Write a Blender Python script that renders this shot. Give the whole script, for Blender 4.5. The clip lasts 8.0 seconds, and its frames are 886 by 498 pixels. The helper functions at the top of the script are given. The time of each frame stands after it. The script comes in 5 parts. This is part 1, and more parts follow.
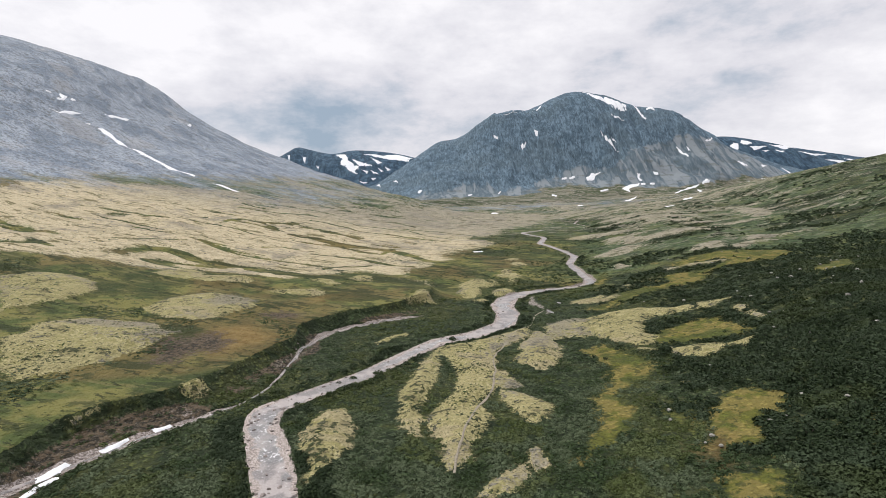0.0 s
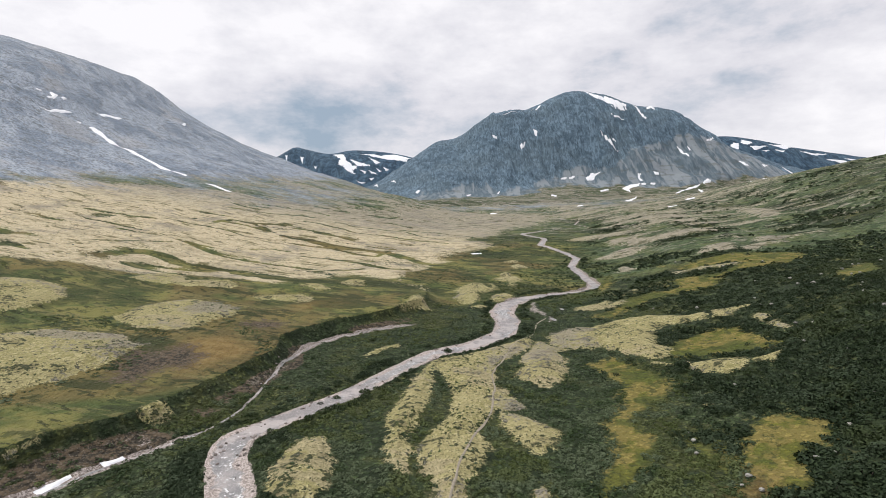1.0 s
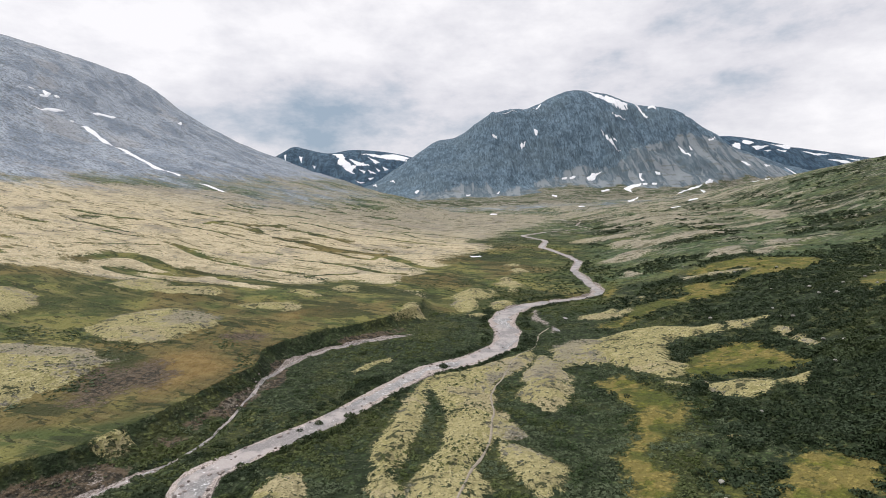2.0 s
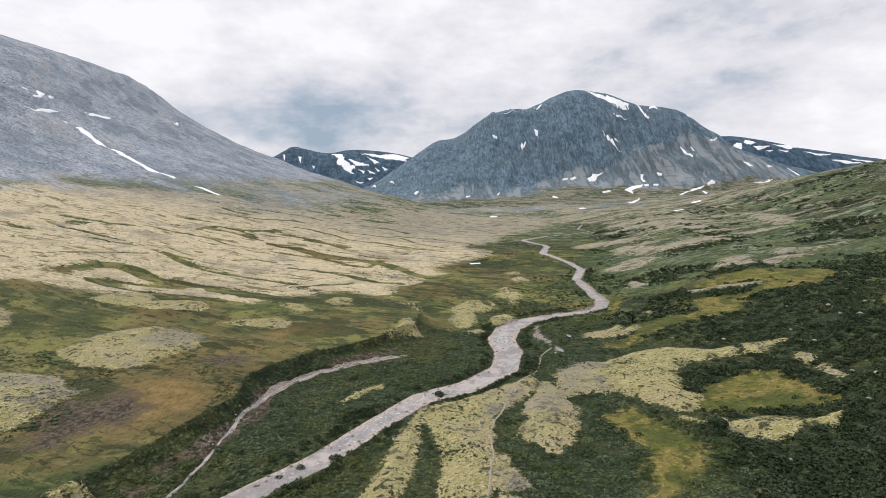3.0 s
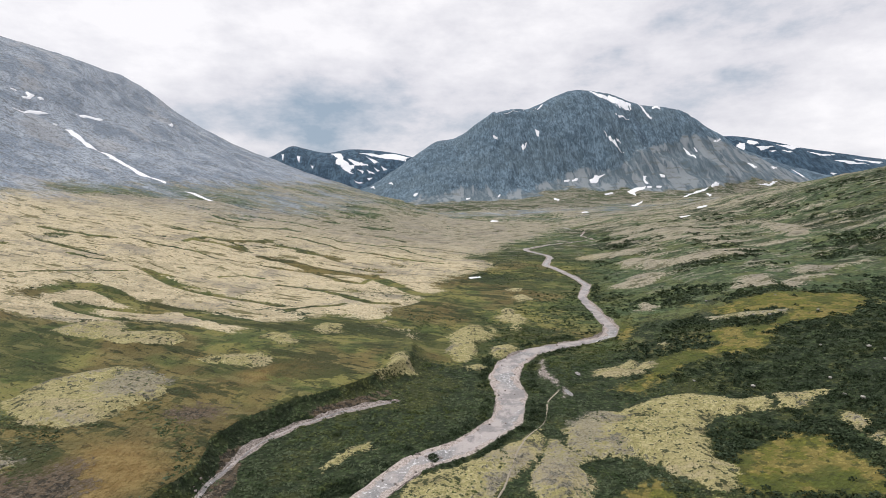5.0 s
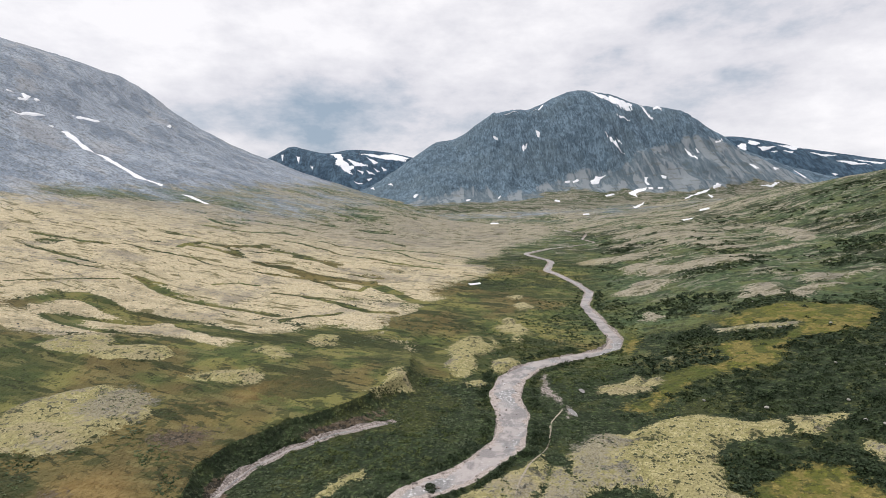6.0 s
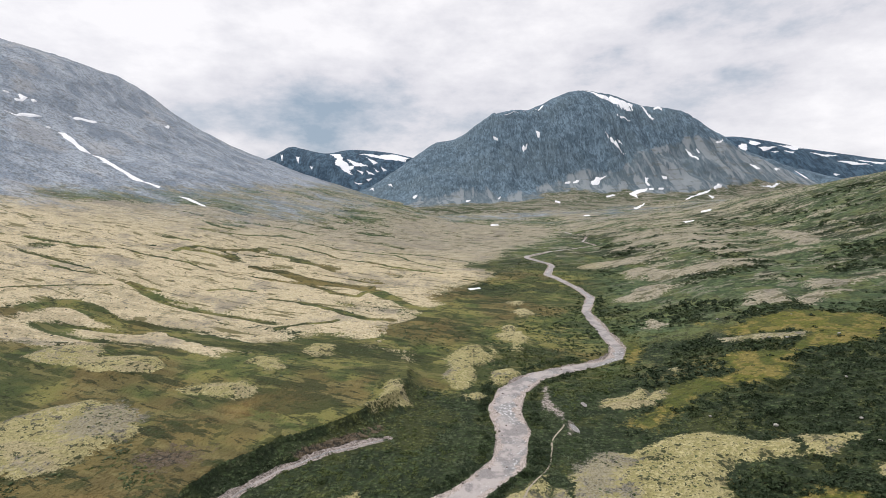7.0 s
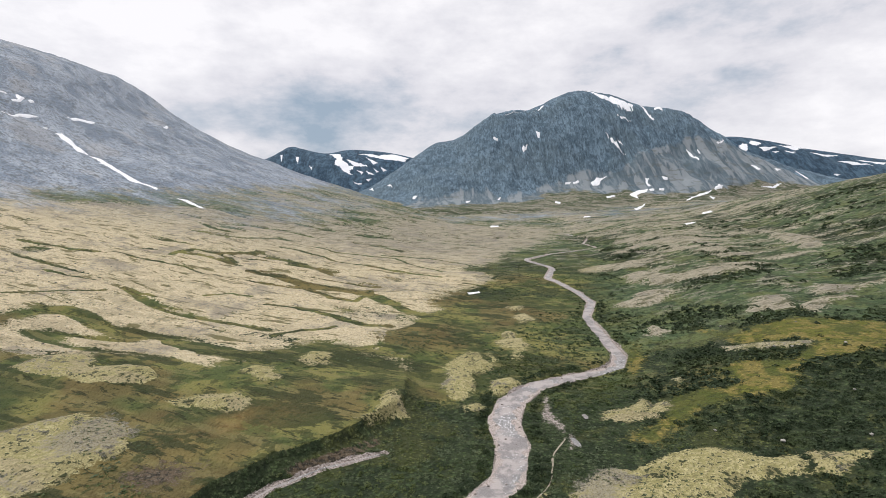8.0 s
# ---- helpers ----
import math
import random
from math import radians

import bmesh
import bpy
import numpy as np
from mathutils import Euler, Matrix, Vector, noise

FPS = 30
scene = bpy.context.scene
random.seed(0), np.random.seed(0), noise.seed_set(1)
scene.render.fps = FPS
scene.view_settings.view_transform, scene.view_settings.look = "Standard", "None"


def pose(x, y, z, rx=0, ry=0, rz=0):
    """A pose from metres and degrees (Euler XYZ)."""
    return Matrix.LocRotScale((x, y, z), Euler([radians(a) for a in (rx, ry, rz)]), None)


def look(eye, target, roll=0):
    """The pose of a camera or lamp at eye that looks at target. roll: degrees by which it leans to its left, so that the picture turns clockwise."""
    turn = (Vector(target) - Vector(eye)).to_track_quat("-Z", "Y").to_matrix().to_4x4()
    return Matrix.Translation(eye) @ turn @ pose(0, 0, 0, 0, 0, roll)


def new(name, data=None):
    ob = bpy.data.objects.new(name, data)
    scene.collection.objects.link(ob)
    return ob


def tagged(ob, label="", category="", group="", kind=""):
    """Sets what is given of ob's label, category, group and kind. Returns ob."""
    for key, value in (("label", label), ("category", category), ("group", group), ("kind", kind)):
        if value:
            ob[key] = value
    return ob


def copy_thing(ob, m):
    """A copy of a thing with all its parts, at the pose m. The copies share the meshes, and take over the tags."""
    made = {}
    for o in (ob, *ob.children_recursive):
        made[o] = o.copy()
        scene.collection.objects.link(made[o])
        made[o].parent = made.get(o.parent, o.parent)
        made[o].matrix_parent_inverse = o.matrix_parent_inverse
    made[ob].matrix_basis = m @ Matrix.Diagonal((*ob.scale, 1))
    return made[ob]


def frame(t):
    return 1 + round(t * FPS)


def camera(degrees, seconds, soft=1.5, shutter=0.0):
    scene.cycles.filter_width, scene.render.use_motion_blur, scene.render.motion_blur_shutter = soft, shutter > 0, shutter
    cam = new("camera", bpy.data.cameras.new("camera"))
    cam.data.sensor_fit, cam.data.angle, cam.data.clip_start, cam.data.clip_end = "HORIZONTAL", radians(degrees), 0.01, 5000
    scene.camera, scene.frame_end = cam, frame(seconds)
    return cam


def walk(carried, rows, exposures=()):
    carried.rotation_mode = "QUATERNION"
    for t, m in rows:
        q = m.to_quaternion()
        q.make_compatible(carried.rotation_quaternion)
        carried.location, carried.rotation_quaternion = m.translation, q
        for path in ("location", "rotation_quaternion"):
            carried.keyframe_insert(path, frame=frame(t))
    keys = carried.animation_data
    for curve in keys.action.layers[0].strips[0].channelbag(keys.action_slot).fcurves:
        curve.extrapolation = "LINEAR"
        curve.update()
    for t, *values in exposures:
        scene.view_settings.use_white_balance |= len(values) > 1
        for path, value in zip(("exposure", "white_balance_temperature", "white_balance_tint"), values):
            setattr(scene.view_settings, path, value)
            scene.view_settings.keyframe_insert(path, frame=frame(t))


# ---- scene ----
cam = camera(82.9, 8.0, soft=0.5)
METRES, EYE, TILT, LEAN, TURN = 110.0, 77.0, -5.2, 0.0, 0.0
ROWS = [
    (0.0, 0.0, 0.0, 0.0, 0.0, 0.0, -0.0),
    (0.5, 0.008, 0.088, 0.0072, -0.06, 0.02, 0.03),
    (1.0, 0.0181, 0.1785, 0.0159, -0.12, 0.03, 0.03),
    (2.5, 0.0451, 0.4024, 0.0754, -0.12, -0.05, -0.02),
    (3.0, 0.052, 0.4668, 0.1181, -0.12, -0.11, -0.04),
    (3.5, 0.0569, 0.5256, 0.1554, -0.12, -0.17, -0.09),
    (4.0, 0.0622, 0.5883, 0.1948, -0.11, -0.24, -0.1),
    (4.5, 0.0659, 0.6431, 0.2274, -0.11, -0.3, -0.1),
    (6.0, 0.0768, 0.7838, 0.3099, -0.07, -0.35, -0.08),
    (6.5, 0.0807, 0.8152, 0.3311, -0.06, -0.36, -0.08),
    (7.0, 0.0849, 0.8457, 0.3519, -0.07, -0.4, -0.08),
    (7.5, 0.0887, 0.8709, 0.3703, -0.07, -0.42, -0.08),
    (8.0, 0.0926, 0.8943, 0.388, -0.07, -0.45, -0.09),
]
walk(cam, [(t, pose(0, 0, EYE, TILT, LEAN, TURN) @ pose(METRES * x, METRES * y, METRES * z, 90 + pitch, roll, yaw)) for t, x, y, z, yaw, pitch, roll in ROWS])


# ---- sky and light: a bright broken overcast, sun behind thin cloud ----
SUN_UP, SUN_TURN = 58.0, 302.0
world = bpy.data.worlds.new("sky")
scene.world = world
world.use_nodes = True
wn, wl = world.node_tree.nodes, world.node_tree.links
wn.clear()


def wnode(kind, **values):
    n = wn.new(kind)
    for key, v in values.items():
        n.inputs[key].default_value = v
    return n


w_out = wn.new("ShaderNodeOutputWorld")
w_back = wnode("ShaderNodeBackground", Strength=1.07)
w_sky = wn.new("ShaderNodeTexSky")
w_sky.sky_type, w_sky.sun_disc = "NISHITA", False
w_sky.sun_elevation, w_sky.sun_rotation = radians(SUN_UP), radians(SUN_TURN)
w_dim = wn.new("ShaderNodeMix")
w_dim.data_type, w_dim.blend_type = "RGBA", "MULTIPLY"
w_dim.inputs[0].default_value, w_dim.inputs[7].default_value = 1.0, (0.1, 0.1, 0.1, 1)
wl.new(w_sky.outputs[0], w_dim.inputs[6])
w_co = wn.new("ShaderNodeTexCoord")
w_map = wn.new("ShaderNodeMapping")
w_map.inputs["Scale"].default_value = (1.0, 1.0, 2.2)
w_map.inputs["Location"].default_value = (0.35, 0.1, 0.2)
wl.new(w_co.outputs["Generated"], w_map.inputs[0])
w_big = wnode("ShaderNodeTexNoise", Scale=1.9, Detail=4.0, Roughness=0.5, Distortion=0.0)
wl.new(w_map.outputs[0], w_big.inputs["Vector"])
w_ramp = wn.new("ShaderNodeValToRGB")
ramp = w_ramp.color_ramp
ramp.elements[0].position, ramp.elements[0].color = 0.24, (0.33, 0.41, 0.51, 1)
ramp.elements[1].position, ramp.elements[1].color = 0.60, (0.95, 0.93, 0.955, 1)
mid = ramp.elements.new(0.41)
mid.color = (0.72, 0.71, 0.76, 1)
# darker banks of cloud low over the valley's head and over the hill, and paler breaks between them
CLOUDS = [((-0.13, 0.973, 0.165), (2.6, 1.5, 9.0), 0.115), ((-0.30, 0.93, 0.16), (3.6, 1.5, 8.0), 0.125),
          ((0.609, 0.755, 0.244), (2.6, 2.0, 5.5), -0.03), ((0.37, 0.896, 0.249), (3.5, 2.0, 10.0), 0.02),
          ((0.517, 0.841, 0.158), (4.0, 2.0, 16.0), 0.05), ((-0.226, 0.939, 0.261), (8.0, 2.0, 12.0), -0.10),
          ((0.586, 0.804, 0.101), (4.0, 2.0, 16.0), -0.07), ((0.1, 0.95, 0.33), (2.5, 2.0, 8.0), -0.03),
          ((-0.5, 0.80, 0.31), (3.0, 2.0, 9.0), -0.08)]
w_puff = wnode("ShaderNodeTexNoise", Scale=6.5, Detail=8.0, Roughness=0.6, Distortion=0.0)
wl.new(w_map.outputs[0], w_puff.inputs["Vector"])


def weighed(noise_out, k, rest):
    n = wn.new("ShaderNodeMath")
    n.operation = "MULTIPLY_ADD"
    n.inputs[1].default_value = k
    wl.new(noise_out, n.inputs[0])
    if isinstance(rest, float):
        n.inputs[2].default_value = rest
    else:
        wl.new(rest, n.inputs[2])
    return n.outputs[0]


shade = weighed(w_puff.outputs[0], 0.6, weighed(w_big.outputs[0], 0.5, -0.06))
for middle, spread, depth in CLOUDS:
    w_off = wn.new("ShaderNodeVectorMath")
    w_off.operation = "SUBTRACT"
    w_off.inputs[1].default_value = middle
    wl.new(w_co.outputs["Generated"], w_off.inputs[0])
    w_scale = wn.new("ShaderNodeVectorMath")
    w_scale.operation = "MULTIPLY"
    w_scale.inputs[1].default_value = spread
    wl.new(w_off.outputs[0], w_scale.inputs[0])
    w_len = wn.new("ShaderNodeVectorMath")
    w_len.operation = "LENGTH"
    wl.new(w_scale.outputs[0], w_len.inputs[0])
    w_bank = wn.new("ShaderNodeMapRange")
    w_bank.interpolation_type = "SMOOTHSTEP"
    for _i, _v in ((1, 1.25), (2, 0.15), (3, 0.0), (4, depth)):
        w_bank.inputs[_i].default_value = _v
    wl.new(w_len.outputs["Value"], w_bank.inputs[0])
    w_sum = wn.new("ShaderNodeMath")
    w_sum.operation = "SUBTRACT"
    wl.new(shade, w_sum.inputs[0])
    wl.new(w_bank.outputs[0], w_sum.inputs[1])
    shade = w_sum.outputs[0]
wl.new(shade, w_ramp.inputs[0])
w_mix = wn.new("ShaderNodeMix")
w_mix.data_type = "RGBA"
w_mix.inputs[0].default_value = 0.94
wl.new(w_dim.outputs[2], w_mix.inputs[6])
wl.new(w_ramp.outputs[0], w_mix.inputs[7])
wl.new(w_mix.outputs[2], w_back.inputs[0])
wl.new(w_back.outputs[0], w_out.inputs[0])

sun = new("sun", bpy.data.lights.new("sun", "SUN"))
sun.data.energy, sun.data.angle, sun.data.color = 2.5, radians(8), (1.0, 0.97, 0.92)
_a, _e = radians(SUN_TURN), radians(SUN_UP)
sun.matrix_world = look((0, 0, 900), (-math.sin(_a) * math.cos(_e), -math.cos(_a) * math.cos(_e), 900 - math.sin(_e)))


# ---- materials ----
class Shade:
    """A small hand for node materials; all patterns lie in the plan's metres."""

    def __init__(self, name, rough_=0.9):
        self.mat = bpy.data.materials.new(name)
        self.mat.use_nodes = True
        self.n, self.l = self.mat.node_tree.nodes, self.mat.node_tree.links
        self.bsdf = self.n["Principled BSDF"]
        self.bsdf.inputs["Roughness"].default_value = rough_
        self.bsdf.inputs["Specular IOR Level"].default_value = 0.2
        self.place = self.n.new("ShaderNodeNewGeometry").outputs["Position"]

    def put(self, value, socket):
        if isinstance(value, (int, float)):
            socket.default_value = value
        elif isinstance(value, tuple):
            socket.default_value = (*value, 1)[:4] if len(socket.default_value) == 4 else value
        else:
            self.l.new(value, socket)

    def noise(self, size, detail=4.0, rough_=0.55, stretch=None, turn=0.0, warp=0.0):
        n = self.n.new("ShaderNodeTexNoise")
        n.inputs["Scale"].default_value = 1.0 / size
        n.inputs["Detail"].default_value = detail
        n.inputs["Roughness"].default_value = rough_
        n.inputs["Distortion"].default_value = warp
        co = self.place
        if stretch:
            m = self.n.new("ShaderNodeMapping")
            m.vector_type = "TEXTURE"
            m.inputs["Scale"].default_value = stretch
            m.inputs["Rotation"].default_value = (0, 0, radians(turn))
            self.l.new(co, m.inputs[0])
            co = m.outputs[0]
        self.l.new(co, n.inputs["Vector"])
        return n.outputs[0]

    def cells(self, size):
        """Distance from the middles of scattered clumps, 0 to about 1."""
        n = self.n.new("ShaderNodeTexVoronoi")
        n.inputs["Scale"].default_value = 1.0 / size
        n.inputs["Detail"].default_value, n.inputs["Roughness"].default_value = 1.0, 0.6
        self.l.new(self.place, n.inputs["Vector"])
        return n.outputs["Distance"]

    def math(self, op, a, b=0.0):
        n = self.n.new("ShaderNodeMath")
        n.operation = op
        self.put(a, n.inputs[0]), self.put(b, n.inputs[1])
        return n.outputs[0]

    def step(self, a, lo, hi):
        n = self.n.new("ShaderNodeMapRange")
        n.interpolation_type = "SMOOTHSTEP"
        self.put(a, n.inputs[0])
        n.inputs[1].default_value, n.inputs[2].default_value = lo, hi
        return n.outputs[0]

    def mix(self, f, a, b):
        n = self.n.new("ShaderNodeMix")
        n.data_type = "RGBA"
        self.put(f, n.inputs[0]), self.put(a, n.inputs[6]), self.put(b, n.inputs[7])
        return n.outputs[2]

    def bump(self, h, metres, strength=1.0):
        n = self.n.new("ShaderNodeBump")
        n.inputs["Strength"].default_value, n.inputs["Distance"].default_value = strength, metres
        self.l.new(h, n.inputs["Height"])
        self.l.new(n.outputs[0], self.bsdf.inputs["Normal"])

    def mask(self, name):
        n = self.n.new("ShaderNodeAttribute")
        n.attribute_name = name
        s = self.n.new("ShaderNodeSeparateColor")
        self.l.new(n.outputs["Color"], s.inputs[0])
        return (*s.outputs, n.outputs["Alpha"])

    def done(self, colour, alpha=None):
        self.put(colour, self.bsdf.inputs["Base Color"])
        return self.mat


def ground_material():
    s = Shade("heath_ground", 0.95)
    lichen, grass, rust, stones = s.mask("cover")
    scree, meadow, gravel, far = s.mask("cover2")
    cool, ledges, bare, _ = s.mask("cover3")
    n_huge, n_big, n_mid = s.noise(90, 3), s.noise(30, 4, 0.6), s.noise(8, 5, 0.62)
    n_small, n_tiny = s.noise(2.0, 4, 0.68), s.noise(0.6, 3, 0.7)
    streak = s.noise(20, 6, 0.62, (2.8, 1.0, 1.0), -14)
    thin = s.noise(7, 5, 0.6, (5.0, 1.0, 1.0), -15, 0.3)

    def centre(n, k):
        return s.math("MULTIPLY", s.math("SUBTRACT", n, 0.5), k)

    fray = s.math("ADD", centre(n_mid, 1.0), s.math("ADD", centre(n_small, 1.0), centre(n_tiny, 0.5)))

    def edge(m, amount, soft=0.07):
        return s.step(s.math("ADD", m, s.math("MULTIPLY", fray, amount)), 0.5 - soft, 0.5 + soft)

    def some(n, lo, hi, k):
        return s.math("MULTIPLY", s.step(n, lo, hi), k)

    # shade between clumps and light on their tops, both put in as colour
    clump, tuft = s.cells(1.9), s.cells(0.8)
    gap_shade = s.step(s.math("ADD", clump, s.math("MULTIPLY", tuft, 0.35)), 0.80, 1.0)
    lit_tips = s.math("SUBTRACT", 1.0, s.step(s.math("ADD", clump, s.math("MULTIPLY", tuft, 0.5)), 0.3, 0.6))
    n_turf = s.noise(4.2, 5, 0.66)
    heath = s.mix(s.step(n_mid, 0.45, 0.55), (0.036, 0.056, 0.024), (0.072, 0.102, 0.042))
    heath = s.mix(some(n_big, 0.51, 0.57, 0.7), heath, (0.128, 0.138, 0.044))
    heath = s.mix(some(n_turf, 0.54, 0.58, 0.7), heath, (0.026, 0.040, 0.018))
    heath = s.mix(some(n_small, 0.56, 0.60, 0.6), heath, (0.135, 0.155, 0.084))
    heath = s.mix(s.math("MULTIPLY", lit_tips, 0.2), heath, (0.125, 0.148, 0.084))
    heath = s.mix(s.math("MULTIPLY", gap_shade, 0.6), heath, (0.012, 0.018, 0.009))
    n_wide = s.noise(55, 5, 0.6, (1.8, 1.0, 1.0), -20)
    mead = s.mix(s.step(n_big, 0.44, 0.56), (0.084, 0.110, 0.036), (0.202, 0.194, 0.065))
    mead = s.mix(some(n_wide, 0.50, 0.57, 0.75), mead, (0.050, 0.065, 0.024))
    mead = s.mix(some(n_huge, 0.52, 0.58, 0.6), mead, (0.172, 0.119, 0.053))
    mead = s.mix(some(thin, 0.54, 0.58, 0.5), mead, (0.215, 0.189, 0.082))
    mead = s.mix(some(streak, 0.54, 0.57, 0.8), mead, (0.034, 0.045, 0.018))
    mead = s.mix(some(s.noise(3.0, 6, 0.7, (3.5, 1.0, 1.0), -24), 0.56, 0.60, 0.8), mead, (0.026, 0.033, 0.014))
    mead = s.mix(some(n_mid, 0.56, 0.59, 0.7), mead, (0.045, 0.058, 0.021))
    # greener, cooler grass for far slopes, partly haze painted into the colour
    hazy_mead = s.mix(s.step(n_mid, 0.46, 0.54), (0.046, 0.080, 0.038), (0.098, 0.140, 0.066))
    hazy_mead = s.mix(some(n_big, 0.53, 0.57, 0.6), hazy_mead, (0.135, 0.160, 0.062))
    hazy_mead = s.mix(some(n_turf, 0.54, 0.58, 0.75), hazy_mead, (0.028, 0.040, 0.020))
    mead = s.mix(s.math("MULTIPLY", cool, 0.85), mead, hazy_mead)
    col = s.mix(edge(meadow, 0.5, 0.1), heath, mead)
    ledge = s.noise(5.5, 6, 0.64, (4.5, 1.0, 1.0), 16, 0.3)
    shelf = s.noise(8.0, 6, 0.66, (4.0, 1.0, 1.0), 10, 0.3)
    col = s.mix(s.math("MULTIPLY", some(shelf, 0.555, 0.58, 0.75), ledges), col, s.mix(s.step(n_small, 0.45, 0.55), (0.20, 0.185, 0.145), (0.42, 0.385, 0.31)))
    col = s.mix(s.math("MULTIPLY", some(ledge, 0.55, 0.58, 0.85), ledges), col, (0.022, 0.031, 0.016))
    grs = s.mix(s.step(n_mid, 0.45, 0.55), (0.165, 0.168, 0.034), (0.285, 0.232, 0.072))
    grs = s.mix(some(n_big, 0.52, 0.57, 0.8), grs, (0.085, 0.110, 0.026))
    grs = s.mix(some(n_turf, 0.55, 0.59, 0.7), grs, (0.056, 0.068, 0.022))
    grs = s.mix(s.math("MULTIPLY", gap_shade, 0.35), grs, (0.030, 0.036, 0.012))
    col = s.mix(edge(grass, 0.55, 0.14), col, grs)
    col = s.mix(s.math("MULTIPLY", edge(rust, 0.5, 0.42), 0.6), col, s.mix(s.step(n_turf, 0.42, 0.58), (0.245, 0.155, 0.055), (0.325, 0.225, 0.090)))
    earth = s.mix(s.step(n_small, 0.44, 0.56), (0.042, 0.037, 0.028), (0.125, 0.095, 0.064))
    earth = s.mix(some(n_tiny, 0.57, 0.62, 0.6), earth, (0.22, 0.195, 0.165))
    col = s.mix(edge(bare, 0.6, 0.12), col, earth)
    # plateau lichen is drier and paler; sunlight on it is also put into this colour
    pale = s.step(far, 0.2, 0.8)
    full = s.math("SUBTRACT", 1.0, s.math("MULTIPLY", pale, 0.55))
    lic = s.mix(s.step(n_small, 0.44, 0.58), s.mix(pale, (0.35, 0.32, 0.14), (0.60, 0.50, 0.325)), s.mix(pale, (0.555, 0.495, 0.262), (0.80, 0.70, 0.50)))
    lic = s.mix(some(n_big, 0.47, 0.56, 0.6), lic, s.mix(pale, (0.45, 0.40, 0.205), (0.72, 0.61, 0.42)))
    lic = s.mix(some(streak, 0.56, 0.60, 0.5), lic, (0.44, 0.37, 0.25))
    lic = s.mix(s.math("MULTIPLY", some(n_mid, 0.55, 0.62, 0.6), full), lic, (0.22, 0.19, 0.11))
    lic = s.mix(s.math("MULTIPLY", some(n_tiny, 0.55, 0.61, 0.8), full), lic, (0.13, 0.12, 0.06))
    lic = s.mix(s.math("MULTIPLY", gap_shade, 0.22), lic, (0.12, 0.11, 0.05))
    spots = s.step(s.math("ADD", n_small, s.math("MULTIPLY", n_mid, 0.7)), 0.93, 0.98)
    lic = s.mix(s.math("MULTIPLY", spots, s.math("SUBTRACT", 1.0, s.math("MULTIPLY", pale, 0.5))), lic, (0.055, 0.062, 0.028))
    veins = s.math("MULTIPLY", some(thin, 0.58, 0.61, 0.85), pale)
    lic = s.mix(veins, lic, (0.125, 0.115, 0.045))
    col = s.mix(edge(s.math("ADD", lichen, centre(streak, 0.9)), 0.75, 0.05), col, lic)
    rocky = s.mix(s.step(n_small, 0.44, 0.56), (0.22, 0.200, 0.158), (0.41, 0.375, 0.305))
    rocky = s.mix(some(ledge, 0.53, 0.57, 0.85), rocky, (0.045, 0.055, 0.028))
    col = s.mix(s.math("MULTIPLY", edge(s.math("ADD", lichen, centre(streak, 0.9)), 0.75, 0.05), s.math("MULTIPLY", cool, 0.8)), col, rocky)
    stn = s.mix(s.step(n_tiny, 0.4, 0.6), (0.12, 0.108, 0.092), (0.36, 0.330, 0.280))
    col = s.mix(s.math("MULTIPLY", edge(stones, 0.9, 0.16), 0.62), col, stn)
    wash = s.noise(46, 6, 0.6, (4.5, 1.0, 1.0), -34, 0.4)
    fine = s.noise(4, 7, 0.7, (4.0, 1.0, 1.0), -34)
    # grey scree with a blue cast, aerial haze put into its colour
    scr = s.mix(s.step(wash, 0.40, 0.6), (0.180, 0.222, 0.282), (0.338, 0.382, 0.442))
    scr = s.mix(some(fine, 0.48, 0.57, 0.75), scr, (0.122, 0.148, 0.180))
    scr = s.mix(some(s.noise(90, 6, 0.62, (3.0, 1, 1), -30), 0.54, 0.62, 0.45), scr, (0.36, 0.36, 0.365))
    scr = s.mix(some(thin, 0.55, 0.60, 0.6), scr, (0.100, 0.112, 0.112))
    low = s.math("MULTIPLY", s.step(streak, 0.5, 0.54), s.math("SUBTRACT", 1.0, s.step(scree, 0.6, 0.95)))
    scr = s.mix(s.math("MULTIPLY", low, 0.8), scr, s.mix(s.step(n_mid, 0.45, 0.55), (0.36, 0.31, 0.235), (0.095, 0.105, 0.052)))
    scr = s.mix(some(s.noise(2.2, 5, 0.7), 0.55, 0.62, 0.6), scr, (0.46, 0.46, 0.47))
    scr = s.mix(some(s.noise(3.1, 5, 0.7, (3.0, 1, 1), -34), 0.54, 0.60, 0.6), scr, (0.095, 0.105, 0.115))
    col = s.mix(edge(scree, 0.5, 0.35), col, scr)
    grv = s.mix(s.step(n_tiny, 0.4, 0.6), (0.18, 0.15, 0.13), (0.47, 0.415, 0.39))
    col = s.mix(edge(gravel, 0.55, 0.1), col, grv)
    calm = s.math("SUBTRACT", 1.0, s.math("MULTIPLY", scree, 0.75))
    relief = s.math("ADD", s.math("MULTIPLY", n_mid, 1.1), s.math("ADD", s.math("SUBTRACT", s.math("MULTIPLY", n_small, 0.8), s.math("MULTIPLY", clump, 0.55)), s.math("MULTIPLY", n_tiny, 0.35)))
    s.bump(s.math("ADD", s.math("MULTIPLY", relief, calm), s.math("MULTIPLY", thin, 0.7)), 1.5)
    return s.done(col)


